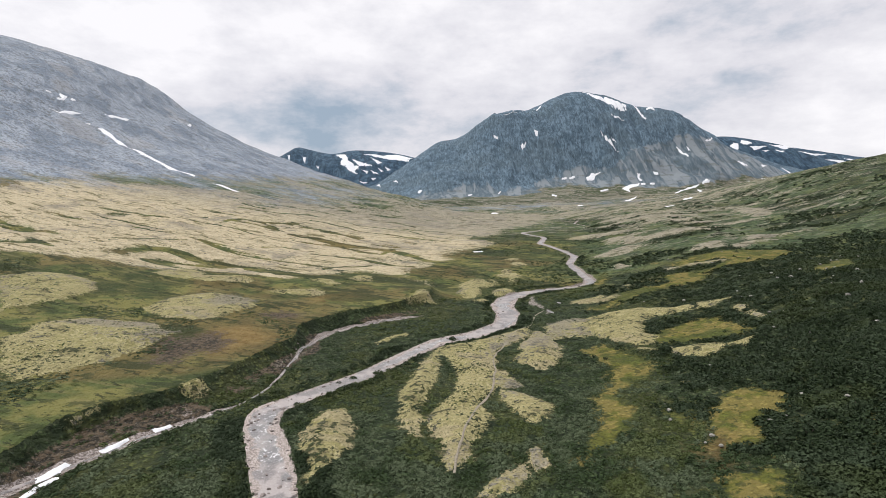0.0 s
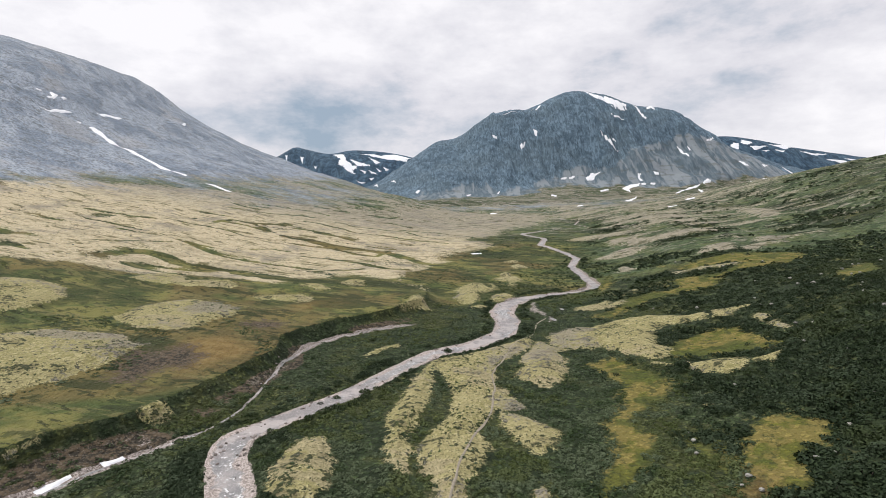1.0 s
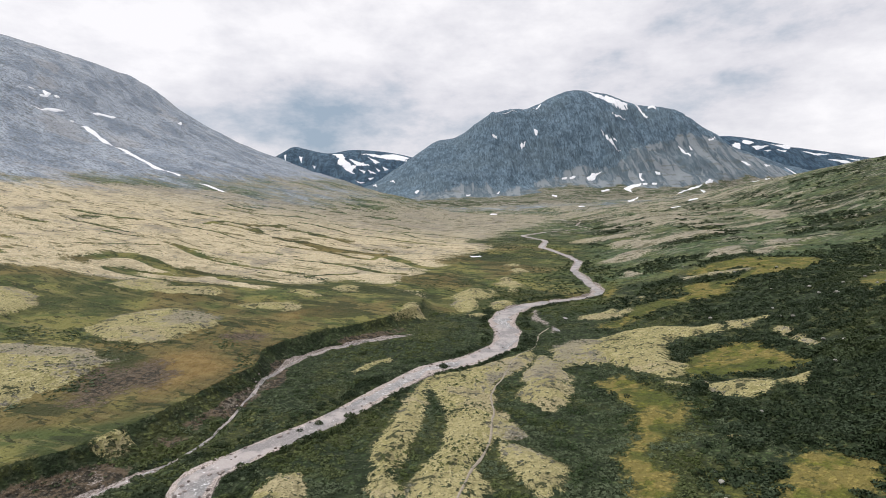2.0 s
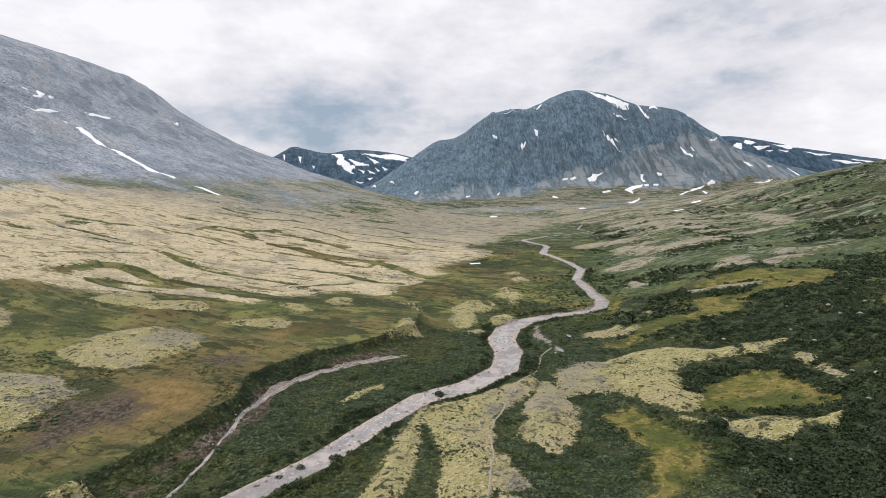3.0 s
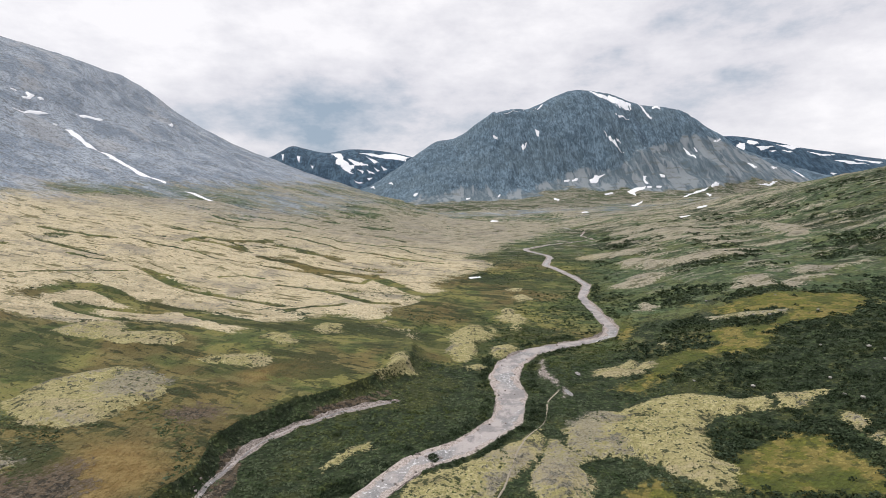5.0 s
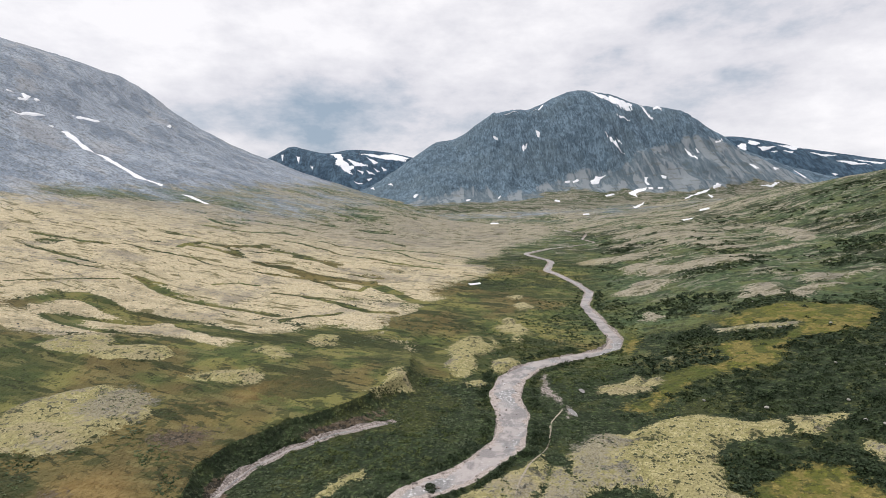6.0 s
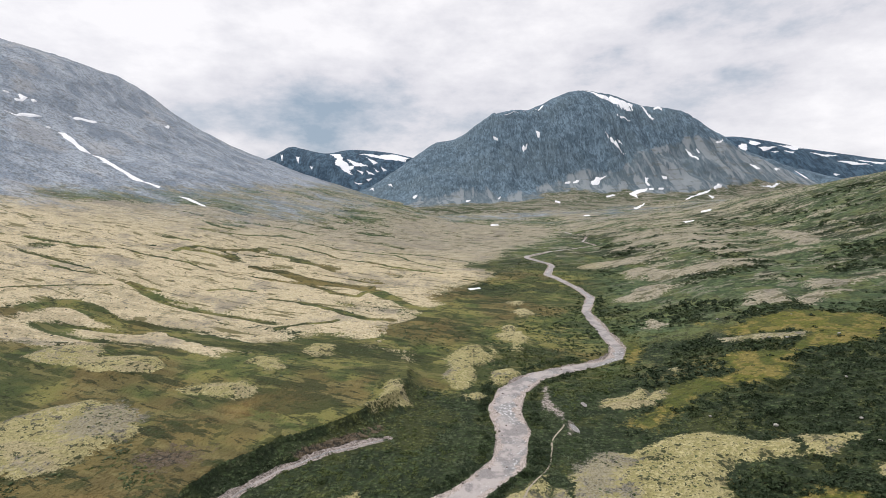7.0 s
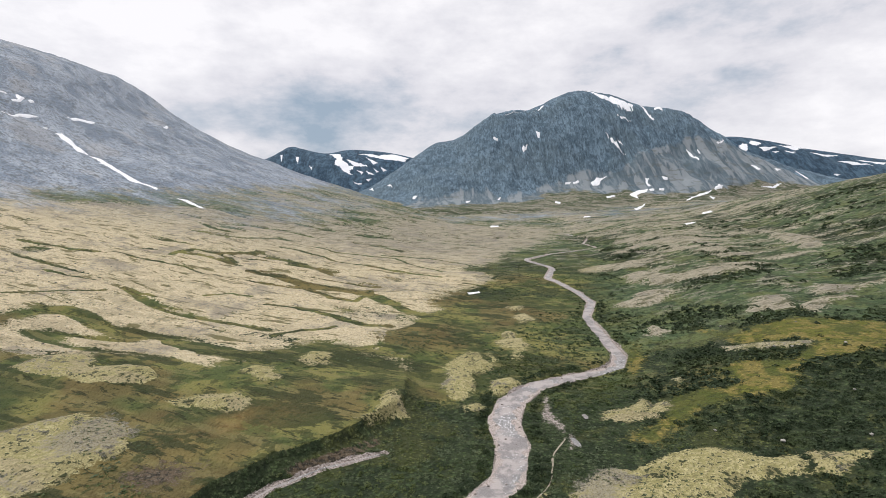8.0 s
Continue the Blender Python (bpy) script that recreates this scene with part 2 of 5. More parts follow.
def rock_material(name, dark, light, warm, gully_):
    s = Shade(name, 0.92)

    def some(n, lo, hi, k):
        return s.math("MULTIPLY", s.step(n, lo, hi), k)

    ribs = s.noise(gully_, 8, 0.66, (1.0, 3.0, 4.5), 0, 0.6)
    cracks = s.noise(gully_ * 0.45, 6, 0.6, (1.0, 4.0, 6.0), 4, 0.8)
    big, mid, fine = s.noise(150, 6, 0.62), s.noise(34, 7, 0.68), s.noise(5, 6, 0.72)
    col = s.mix(s.step(mid, 0.42, 0.58), tuple(c * 0.85 for c in dark), tuple(c * 1.08 for c in light))
    col = s.mix(some(big, 0.48, 0.6, 0.55), col, warm)
    col = s.mix(some(ribs, 0.5, 0.57, 0.48), col, tuple(c * 0.6 for c in dark))
    col = s.mix(some(cracks, 0.52, 0.58, 0.7), col, tuple(c * 0.5 for c in dark))
    col = s.mix(some(s.noise(6, 6, 0.66, (1.0, 3.0, 4.0), 3), 0.53, 0.58, 0.45), col, tuple(min(1, c * 1.4) for c in light))
    col = s.mix(some(s.noise(60, 7, 0.66, (0.35, 1.2, 1.6), 8, 0.4), 0.52, 0.60, 0.28), col, tuple(c * 0.62 for c in dark))
    fans = s.noise(38, 7, 0.6, (1.0, 5.0, 5.0), 0, 0.5)
    talus, foot = s.mask("cover")[:2]
    # talus takes the same painted haze blue as the cliffs
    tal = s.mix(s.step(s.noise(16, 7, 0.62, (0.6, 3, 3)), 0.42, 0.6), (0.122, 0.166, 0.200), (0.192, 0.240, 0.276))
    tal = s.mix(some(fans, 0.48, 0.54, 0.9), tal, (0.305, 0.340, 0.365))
    tal = s.mix(some(s.noise(24, 7, 0.7, (4.0, 1, 1)), 0.54, 0.60, 0.45), tal, (0.115, 0.125, 0.110))
    reach = s.math("ADD", s.math("MULTIPLY", s.math("SUBTRACT", mid, 0.5), 0.7), s.math("MULTIPLY", s.math("SUBTRACT", fans, 0.5), 1.6))
    col = s.mix(s.step(s.math("ADD", talus, reach), 0.35, 0.65), col, tal)
    turf = s.noise(30, 7, 0.66, (4.0, 1.0, 0.6))
    moor = s.mix(s.step(turf, 0.44, 0.56), (0.090, 0.114, 0.060), (0.255, 0.240, 0.177))
    moor = s.mix(some(s.noise(7, 6, 0.7, (3.0, 1, 1)), 0.52, 0.57, 0.8), moor, (0.398, 0.367, 0.323))
    moor = s.mix(some(fine, 0.53, 0.58, 0.75), moor, (0.060, 0.075, 0.042))
    moor = s.mix(some(s.noise(12, 6, 0.68, (5.0, 1, 1), -8), 0.54, 0.58, 0.8), moor, (0.051, 0.069, 0.039))
    col = s.mix(s.step(s.math("ADD", foot, s.math("MULTIPLY", s.math("SUBTRACT", turf, 0.5), 1.8)), 0.3, 0.7), col, moor)
    s.bump(s.math("ADD", s.math("MULTIPLY", ribs, 0.7), s.math("MULTIPLY", fine, 0.4)), 14.0)
    return s.done(col)


def snow_material():
    s = Shade("old_snow", 0.7)
    n = s.noise(3.0, 4)
    s.bump(n, 0.4)
    return s.done(s.mix(s.step(n, 0.35, 0.8), (0.86, 0.87, 0.90), (0.72, 0.73, 0.76)))


def water_material():
    s = Shade("river_water", 0.5)
    s.bsdf.inputs["Specular IOR Level"].default_value = 0.35
    flow, chop = s.noise(1.1, 5, 0.65), s.noise(0.35, 3, 0.6)
    shoal, pool = s.noise(7.0, 4, 0.6), s.noise(22.0, 3, 0.5)
    edge = s.math("ADD", s.mask("cover")[0], s.math("ADD", s.math("MULTIPLY", s.math("SUBTRACT", shoal, 0.5), 1.6), s.math("MULTIPLY", s.math("SUBTRACT", pool, 0.5), 1.8)))
    bar = s.step(edge, 0.62, 0.78)
    foam = s.step(s.math("ADD", flow, s.math("MULTIPLY", s.math("SUBTRACT", pool, 0.5), 0.6)), 0.63, 0.68)
    col = s.mix(s.step(shoal, 0.44, 0.56), (0.190, 0.175, 0.172), (0.365, 0.325, 0.312))
    col = s.mix(s.math("MULTIPLY", s.step(pool, 0.5, 0.58), 0.6), col, (0.150, 0.158, 0.162))
    col = s.mix(s.math("MULTIPLY", s.step(chop, 0.52, 0.60), 0.5), col, (0.45, 0.42, 0.41))
    col = s.mix(foam, col, (0.70, 0.70, 0.71))
    col = s.mix(bar, col, s.mix(s.step(chop, 0.44, 0.56), (0.21, 0.175, 0.155), (0.49, 0.43, 0.40)))
    s.l.new(s.math("ADD", s.math("MULTIPLY", s.math("MAXIMUM", foam, bar), 0.45), 0.4), s.bsdf.inputs["Roughness"])
    s.bump(flow, 0.25, 0.5)
    return s.done(col)


def leaf_material(name, dark, light, grey, olive):
    s = Shade(name, 0.75)
    g = s.n.new("ShaderNodeNewGeometry").outputs["Random Per Island"]
    o = s.n.new("ShaderNodeObjectInfo").outputs["Random"]
    col = s.mix(g, dark, light)
    col = s.mix(s.math("MULTIPLY", s.step(s.math("ADD", s.noise(11, 3), s.math("MULTIPLY", o, 0.08)), 0.5, 0.62), 0.75), col, grey)
    col = s.mix(s.math("MULTIPLY", s.step(s.noise(27, 4), 0.52, 0.58), olive), col, (0.085, 0.104, 0.028))
    return s.done(col)


def stone_material(name, a, b):
    s = Shade(name, 0.9)
    n = s.noise(0.6, 5, 0.65)
    o = s.n.new("ShaderNodeObjectInfo").outputs["Random"]
    s.bump(n, 0.25)
    return s.done(s.mix(s.step(s.math("ADD", n, s.math("MULTIPLY", o, 0.3)), 0.4, 0.9), a, b))


GROUND = ground_material()
# grey rock, its blue being distance haze put into the base colour
ROCK = rock_material("hazed_grey_rock", (0.112, 0.174, 0.232), (0.172, 0.248, 0.314), (0.150, 0.205, 0.240), 10)
# bluer copy of the rock: haze of the distance painted into it
FAR_ROCK = rock_material("hazed_far_rock", (0.042, 0.084, 0.134), (0.082, 0.138, 0.195), (0.085, 0.135, 0.180), 40)
SNOW = snow_material()
WATER = water_material()
LEAF = leaf_material("dwarf_birch_leaves", (0.022, 0.038, 0.015), (0.050, 0.078, 0.028), (0.110, 0.138, 0.078), 0.65)
WILLOW = leaf_material("willow_leaves", (0.013, 0.024, 0.010), (0.029, 0.047, 0.018), (0.042, 0.062, 0.032), 0.2)
BARK = stone_material("bark", (0.05, 0.04, 0.03), (0.12, 0.10, 0.08))
STONE = stone_material("lichen_grey_stone", (0.17, 0.165, 0.15), (0.40, 0.385, 0.35))
PATH_SOIL = stone_material("trodden_soil", (0.20, 0.17, 0.125), (0.36, 0.32, 0.255))
DARK_STONE = stone_material("dark_stone", (0.05, 0.05, 0.047), (0.15, 0.145, 0.135))
WET_STONE = stone_material("wet_stone", (0.13, 0.11, 0.10), (0.36, 0.31, 0.29))


# ---- land: the shape of the ground, as functions of the plan ----
def hashed(i, j, seed):
    n = (i * 374761393 + j * 668265263 + seed * 974634177) & 0xFFFFFFFF
    n = ((n ^ (n >> 13)) * 1274126177) & 0xFFFFFFFF
    return ((n ^ (n >> 16)) & 0xFFFF) / 65535.0


def rough(x, y, size, seed=0, octaves=3, gain=0.5):
    """Fractal value noise, about -1 to 1; size is the widest wave in metres."""
    total, amp, norm = np.zeros(np.shape(x)), 1.0, 0.0
    for k in range(octaves):
        a, b = np.asarray(x) / size + 17.3 * k, np.asarray(y) / size - 9.1 * k
        i, j = np.floor(a), np.floor(b)
        u, v = a - i, b - j
        u, v = u * u * (3 - 2 * u), v * v * (3 - 2 * v)
        i, j = i.astype(np.int64), j.astype(np.int64)
        low = hashed(i, j, seed + k) * (1 - u) + hashed(i + 1, j, seed + k) * u
        top = hashed(i, j + 1, seed + k) * (1 - u) + hashed(i + 1, j + 1, seed + k) * u
        total += amp * (2 * (low * (1 - v) + top * v) - 1)
        norm += amp
        amp, size = amp * gain, size / 2.03
    return total / norm


def ease(a, b, x):
    t = np.clip((np.asarray(x, float) - a) / (b - a), 0, 1)
    return t * t * (3 - 2 * t)


def bend(x, pairs):
    """A smooth curve through (x, value) pairs."""
    px, pv = np.array(pairs, float).T
    m = np.gradient(pv, px)
    k = np.clip(np.searchsorted(px, x) - 1, 0, len(px) - 2)
    h = px[k + 1] - px[k]
    t = np.clip((x - px[k]) / h, 0, 1)
    return ((1 + 2 * t) * (1 - t) ** 2 * pv[k] + t * (1 - t) ** 2 * h * m[k]
            + t * t * (3 - 2 * t) * pv[k + 1] + t * t * (t - 1) * h * m[k + 1])


def line_gap(x, y, pts):
    """Distance from a polyline, the side of it (1: to its left) and how far along, in pieces."""
    best, side, along = np.full(np.shape(x), 1e9), np.ones(np.shape(x)), np.zeros(np.shape(x))
    for k in range(len(pts) - 1):
        (ax, ay), (bx, by) = pts[k][:2], pts[k + 1][:2]
        dx, dy = bx - ax, by - ay
        t = np.clip(((x - ax) * dx + (y - ay) * dy) / (dx * dx + dy * dy), 0, 1)
        d = np.hypot(x - ax - t * dx, y - ay - t * dy)
        near = d < best
        best = np.where(near, d, best)
        side = np.where(near, np.sign(dx * (y - ay) - dy * (x - ax)), side)
        along = np.where(near, k + t, along)
    return best, side, along


def inside(x, y, pts):
    """Metres inside (plus) or outside (minus) of a closed outline."""
    x, y = np.asarray(x, float), np.asarray(y, float)
    ring = list(pts) + [pts[0]]
    out = np.full(x.shape, -1e3)
    px, py = np.array(pts, float).T
    m = (x > px.min() - 25) & (x < px.max() + 25) & (y > py.min() - 25) & (y < py.max() + 25)
    qx, qy = x[m], y[m]
    odd = np.zeros(qx.shape, bool)
    for (ax, ay), (bx, by) in zip(ring, ring[1:]):
        if ay != by:
            odd ^= ((ay > qy) != (by > qy)) & (qx < (bx - ax) * (qy - ay) / (by - ay) + ax)
    gap = line_gap(qx, qy, ring)[0]
    out[m] = np.where(odd, gap, -gap)
    return out


FLOOR = [(-300, 6), (0, 7), (160, 9.0), (230, 10), (325, 12), (400, 14), (570, 21), (680, 29), (864, 38), (1200, 56), (1550, 74), (2000, 80), (5000, 90)]
LEFT = [(-100, 0), (0, 0), (140, 3), (216, 13), (320, 38), (400, 61), (633, 129), (802, 195), (998, 302), (1149, 420), (1300, 474), (1587, 535), (2500, 600), (9000, 640)]
BROW = [(-100, 0), (500, 0), (640, 7), (720, 7), (820, 7), (975, 12), (1080, 5), (1175, -19), (1270, -19), (1340, -17), (1410, -10), (2000, -10), (9000, -10)]
RIGHT = [(-100, 0), (0, 0), (50, 2), (90, 9), (160, 25), (220, 31), (290, 43), (400, 78), (480, 100), (700, 150), (1200, 190), (9000, 220)]
SCARP = [(-120, -300), (-112, 110), (-109, 139), (-103, 151), (-93, 161), (-87, 173), (-79, 194), (-73, 216), (-69, 226), (-73, 243), (-67, 261), (-52, 280), (-32, 295), (-11, 322), (-8, 389), (8, 447), (18, 522), (33, 578), (51, 683), (68, 795)]
RIVER = [(-36, -300, 5), (-34, 60, 5), (-39.5, 113, 4.3), (-42.5, 120, 4.6), (-48.5, 134, 4.8), (-56, 149, 4.3), (-58, 161, 4.4), (-52, 169, 3.6), (-43, 180, 3.6), (-31, 194, 3.7), (-18, 216, 3.7), (-2, 240, 4.4), (16, 252, 4.9), (34, 273, 5.6), (39, 297, 6.2), (38, 317, 6.6), (44, 338, 6.4)]
RIVER += [(60, 359, 5.2), (86, 372, 4.4), (110, 383, 4.8), (120, 404, 4.4), (122, 436, 4.0), (126, 497, 3.4), (143, 542, 3.6), (141, 581, 3.0), (131, 623, 3.2), (125, 642, 3.6), (140, 694, 3.0), (120, 752, 2.4), (162, 801, 2.2), (243, 853, 2.6), (236, 905, 1.6), (257, 955, 1.4), (240, 1040, 1.2)]
STREAM = [(-112, -50), (-108, 95), (-105, 113), (-103, 120), (-94, 135), (-85, 150), (-79, 157), (-71, 168), (-66, 181), (-65, 202), (-65, 220), (-65, 228), (-63, 243), (-59, 255), (-50, 268), (-36, 280), (-13, 292)]
TRAIL = [(2, 60), (3, 121), (4, 133), (8, 148), (12, 161), (17, 172), (21, 195), (21, 209), (28, 229), (38, 254), (49, 271), (53, 288), (62, 302)]

def axis(y):
    return bend(np.clip(y, -299, 2999), [(-300, -120), (0, -40), (400, 68), (700, 149), (900, 196), (1150, 205), (1550, 140), (2000, 90), (3000, 60)])


def gully(x, y):
    """Small drainage lines down the slope on the river's left: 1 in their beds."""
    u, v = 0.95 * x - 0.3 * y, 0.3 * x + 0.95 * y
    v = v + 14 * rough(x, y, 120, 14, 2)
    line = 1 - np.abs(rough(u * 0.24, v, 46, 11, 3, 0.55)) / 0.11
    return np.clip(line, 0, 1) * ease(-0.25, 0.25, rough(x, y, 70, 13, 2)) * ease(20, 90, axis(y) - x)


PATCHES = {}


def patch(kind, *outline):
    PATCHES.setdefault(kind, []).append(outline)


patch("lichen", (-176, 205), (-182, 220), (-170, 234), (-141, 235), (-123, 223), (-123, 208), (-128, 186), (-133, 171), (-142, 162), (-155, 170), (-178, 197))
patch("lichen", (-159, 263), (-158, 285), (-139, 301), (-116, 295), (-104, 277), (-113, 257), (-125, 246), (-142, 251))
patch("lichen", (-43, 144), (-40, 160), (-33, 162), (-27, 148), (-26, 134), (-32, 120), (-32, 112), (-35, 117), (-35, 125), (-41, 134))
patch("lichen", (-15, 179), (-8, 210), (-2, 230), (-1, 203), (-3, 178), (-7, 164), (-8, 142), (-12, 145), (-16, 159))
patch("lichen", (-2, 230), (18, 241), (34, 253), (25, 225), (20, 202), (25, 189), (29, 180), (20, 177), (13, 163), (17, 152), (11, 139), (4, 121), (0, 120), (-1, 139), (-5, 153), (3, 173), (6, 196))
patch("lichen", (20, 177), (29, 172), (36, 162), (33, 151), (28, 147), (21, 158))
patch("lichen", (37, 233), (49, 254), (56, 242), (49, 208), (40, 198), (32, 209))
patch("lichen", (25, 243), (46, 264), (41, 243), (25, 225))
patch("lichen", (8, 111), (13, 119), (21, 124), (21, 119), (14, 111))
patch("lichen", (23, 132), (27, 135), (27, 125), (24, 122))
patch("grass", (63, 221), (74, 226), (82, 194), (76, 180), (64, 170), (58, 167), (61, 156), (57, 144), (47, 132), (35, 122), (41, 137), (50, 150), (51, 164), (61, 177), (68, 195))
patch("grass", (73, 137), (92, 154), (101, 143), (98, 136), (82, 129), (81, 118), (72, 120))
patch("grass", (65, 109), (75, 107), (69, 100), (61, 102))
patch("grass", (133, 417), (127, 385), (114, 366), (119, 388))
patch("rust", (-109, 218), (-108, 237), (-94, 239), (-76, 226), (-83, 208), (-93, 200))
patch("rust", (64, 123), (74, 131), (75, 122), (66, 114))
patch("rust", (-85, 303), (-74, 312), (-70, 296), (-77, 292))
patch("stones", (-174, 218), (-165, 234), (-137, 233), (-127, 224), (-147, 220))
patch("bar", (57, 336), (63, 344), (62, 322), (65, 312), (62, 306), (56, 318))
patch("bar", (62, 302), (66, 307), (65, 295), (61, 291))
patch("lichen", (-109, 139), (-107, 144), (-104, 150), (-104, 146), (-107, 140))
patch("lichen", (-88, 167), (-88, 172), (-85, 173), (-86, 168))
patch("lichen", (-34, 238), (-28, 247), (-19, 254), (-18, 250), (-25, 242), (-31, 234))
patch("grass", (88, 154), (100, 146), (98, 137), (87, 134), (82, 123), (74, 124), (77, 139))
patch("grass", (69, 158), (71, 148), (71, 133), (69, 121), (65, 123), (67, 143))
patch("grass", (209, 281), (255, 314), (222, 268), (189, 249))
patch("lichen", (80, 171), (86, 168), (85, 165), (79, 168))
patch("rust", (70, 128), (73, 128), (70, 121), (67, 122))
patch("scatter", (-97, 262), (-88, 270), (-76, 268), (-80, 258), (-92, 254))
patch("scatter", (-114, 188), (-117, 203), (-110, 216), (-105, 225), (-98, 212), (-102, 201), (-104, 186))
patch("stones", (-136, 277), (-128, 299), (-110, 289), (-109, 275), (-118, 270), (-123, 265))
patch("stones", (-133, 251), (-130, 256), (-121, 254), (-123, 249))
patch("stones", (-139, 226), (-134, 231), (-123, 226), (-125, 218), (-128, 214))
patch("stones", (58, 269), (73, 279), (78, 270), (68, 252), (58, 243), (54, 251))
patch("grass", (90, 154), (97, 151), (100, 143), (96, 133), (88, 133), (81, 119), (74, 117), (74, 127), (71, 133), (77, 142))
patch("scatter", (-125, 211), (-124, 221), (-114, 219), (-105, 228), (-93, 214), (-91, 203), (-101, 200), (-109, 192))
patch("lichen", (53, 262), (58, 267), (64, 272), (72, 277), (79, 275), (81, 278), (92, 283), (103, 286), (112, 284), (119, 278), (126, 269), (133, 268), (133, 263), (129, 258), (124, 260), (114, 260), (109, 262), (105, 256), (98, 247), (101, 245), (96, 234), (97, 227), (93, 218), (90, 216), (86, 219), (84, 227), (79, 233), (73, 239), (66, 241), (60, 240), (55, 242), (53, 250))
patch("lichen", (138, 267), (142, 264), (151, 261), (149, 257), (142, 255), (138, 254), (133, 258))
patch("lichen", (94, 209), (97, 205), (100, 203), (106, 202), (110, 199), (112, 194), (117, 193), (123, 193), (121, 189), (115, 185), (113, 188), (111, 191), (105, 188), (101, 188), (98, 191), (95, 192), (93, 197), (93, 201))
patch("lichen", (85, 213), (88, 209), (91, 205), (89, 203), (86, 207))
patch("lichen", (143, 244), (145, 236), (144, 230), (140, 230), (139, 237))
patch("lichen", (139, 224), (139, 218), (138, 211), (134, 209), (136, 218))
patch("lichen", (165, 674), (192, 697), (223, 689), (242, 653), (262, 641), (259, 627), (223, 637), (200, 658), (175, 660))
patch("lichen", (198, 625), (221, 632), (240, 581), (274, 583), (299, 561), (297, 547), (256, 548), (229, 557), (208, 570), (195, 593))
patch("lichen", (154, 521), (172, 530), (190, 550), (208, 544), (214, 524), (200, 514), (181, 502), (164, 507))
patch("lichen", (212, 443), (225, 452), (242, 460), (256, 455), (251, 437), (238, 422), (225, 425), (212, 430))
patch("lichen", (169, 384), (178, 376), (188, 372), (197, 363), (205, 360), (198, 354), (187, 360), (174, 365), (167, 374))
patch("lichen", (215, 748), (260, 794), (290, 810), (313, 771), (263, 740), (231, 730))
patch("lichen", (293, 725), (318, 704), (338, 667), (317, 641), (290, 660))
patch("lichen", (407, 737), (432, 711), (429, 659), (404, 617), (385, 623), (398, 670))
patch("lichen", (265, 493), (281, 493), (283, 471), (261, 463))
patch("lichen", (243, 425), (272, 444), (295, 452), (297, 435), (270, 430), (247, 415))
patch("lichen", (273, 469), (300, 482), (313, 465), (343, 471), (336, 459), (300, 449), (272, 449))
patch("lichen", (83, 323), (88, 326), (98, 327), (107, 336), (109, 330), (103, 321), (117, 333), (116, 328), (106, 316), (96, 313), (88, 314), (83, 317))
patch("lichen", (127, 350), (133, 354), (132, 347), (127, 343))
patch("lichen", (151, 440), (158, 447), (160, 432), (154, 423), (150, 429))
patch("lichen", (-197, 335), (-194, 355), (-181, 365), (-167, 355), (-164, 337), (-174, 331), (-185, 327))
patch("lichen", (-173, 330), (-167, 345), (-152, 354), (-136, 352), (-127, 335), (-133, 326), (-146, 322), (-160, 323))
patch("lichen", (-111, 316), (-101, 322), (-87, 327), (-80, 322), (-79, 312), (-91, 312), (-104, 313))
patch("lichen", (-95, 353), (-93, 366), (-80, 364), (-74, 348), (-82, 345))
patch("lichen", (-73, 377), (-69, 397), (-55, 397), (-55, 381), (-63, 372))
patch("lichen", (11, 373), (15, 400), (26, 416), (36, 413), (40, 389), (30, 368), (25, 345), (20, 340), (14, 345), (10, 356))
patch("lichen", (34, 410), (43, 415), (46, 397), (44, 391), (38, 386))
patch("lichen", (49, 436), (66, 441), (69, 414), (65, 403), (55, 394), (48, 397))
patch("lichen", (66, 499), (79, 509), (82, 489), (75, 474), (69, 479))
patch("lichen", (65, 531), (80, 530), (75, 512), (68, 513))
patch("lichen", (49, 454), (60, 457), (65, 446), (57, 435))
patch("lichen", (36, 364), (48, 370), (52, 360), (44, 349), (36, 346))
patch("lichen", (19, 333), (27, 338), (31, 333), (27, 327), (22, 327))
patch("lichen", (-27, 307), (-20, 314), (-17, 334), (-13, 339), (-10, 322), (-7, 320), (-12, 314), (-22, 307))
patch("grass", (153, 354), (168, 360), (175, 351), (186, 341), (188, 337), (175, 334), (172, 321), (162, 313), (146, 321), (132, 319), (125, 315), (118, 311), (105, 299), (96, 291), (85, 297), (95, 305), (109, 315), (122, 332), (132, 335), (146, 330), (153, 333), (149, 341))
patch("grass", (176, 418), (186, 396), (209, 401), (230, 405), (248, 391), (265, 388), (256, 368), (229, 338), (204, 336), (186, 341), (192, 351), (206, 357), (203, 366), (180, 380))
patch("grass", (97, 227), (107, 234), (116, 237), (126, 237), (130, 232), (128, 222), (129, 213), (126, 205), (128, 199), (126, 195), (119, 198), (112, 206), (102, 209), (95, 213))
patch("plateau", (-250, 345), (-206, 350), (-190, 353), (-177, 370), (-143, 366), (-115, 346), (-102, 343), (-106, 366), (-88, 388), (-72, 409), (-42, 404), (-24, 401), (-13, 392), (-9, 375), (-12, 353), (-9, 409), (-23, 429), (-9, 464), (9, 508), (18, 552), (61, 621), (71, 631), (54, 682), (98, 765), (166, 880), (228, 986), (240, 1135), (159, 1231), (10, 1197), (-83, 1080), (-165, 937), (-228, 892), (-285, 878), (-327, 874), (-398, 844), (-450, 794), (-502, 760), (-542, 721), (-535, 640), (-507, 578), (-600, 480), (-480, 360), (-300, 330))
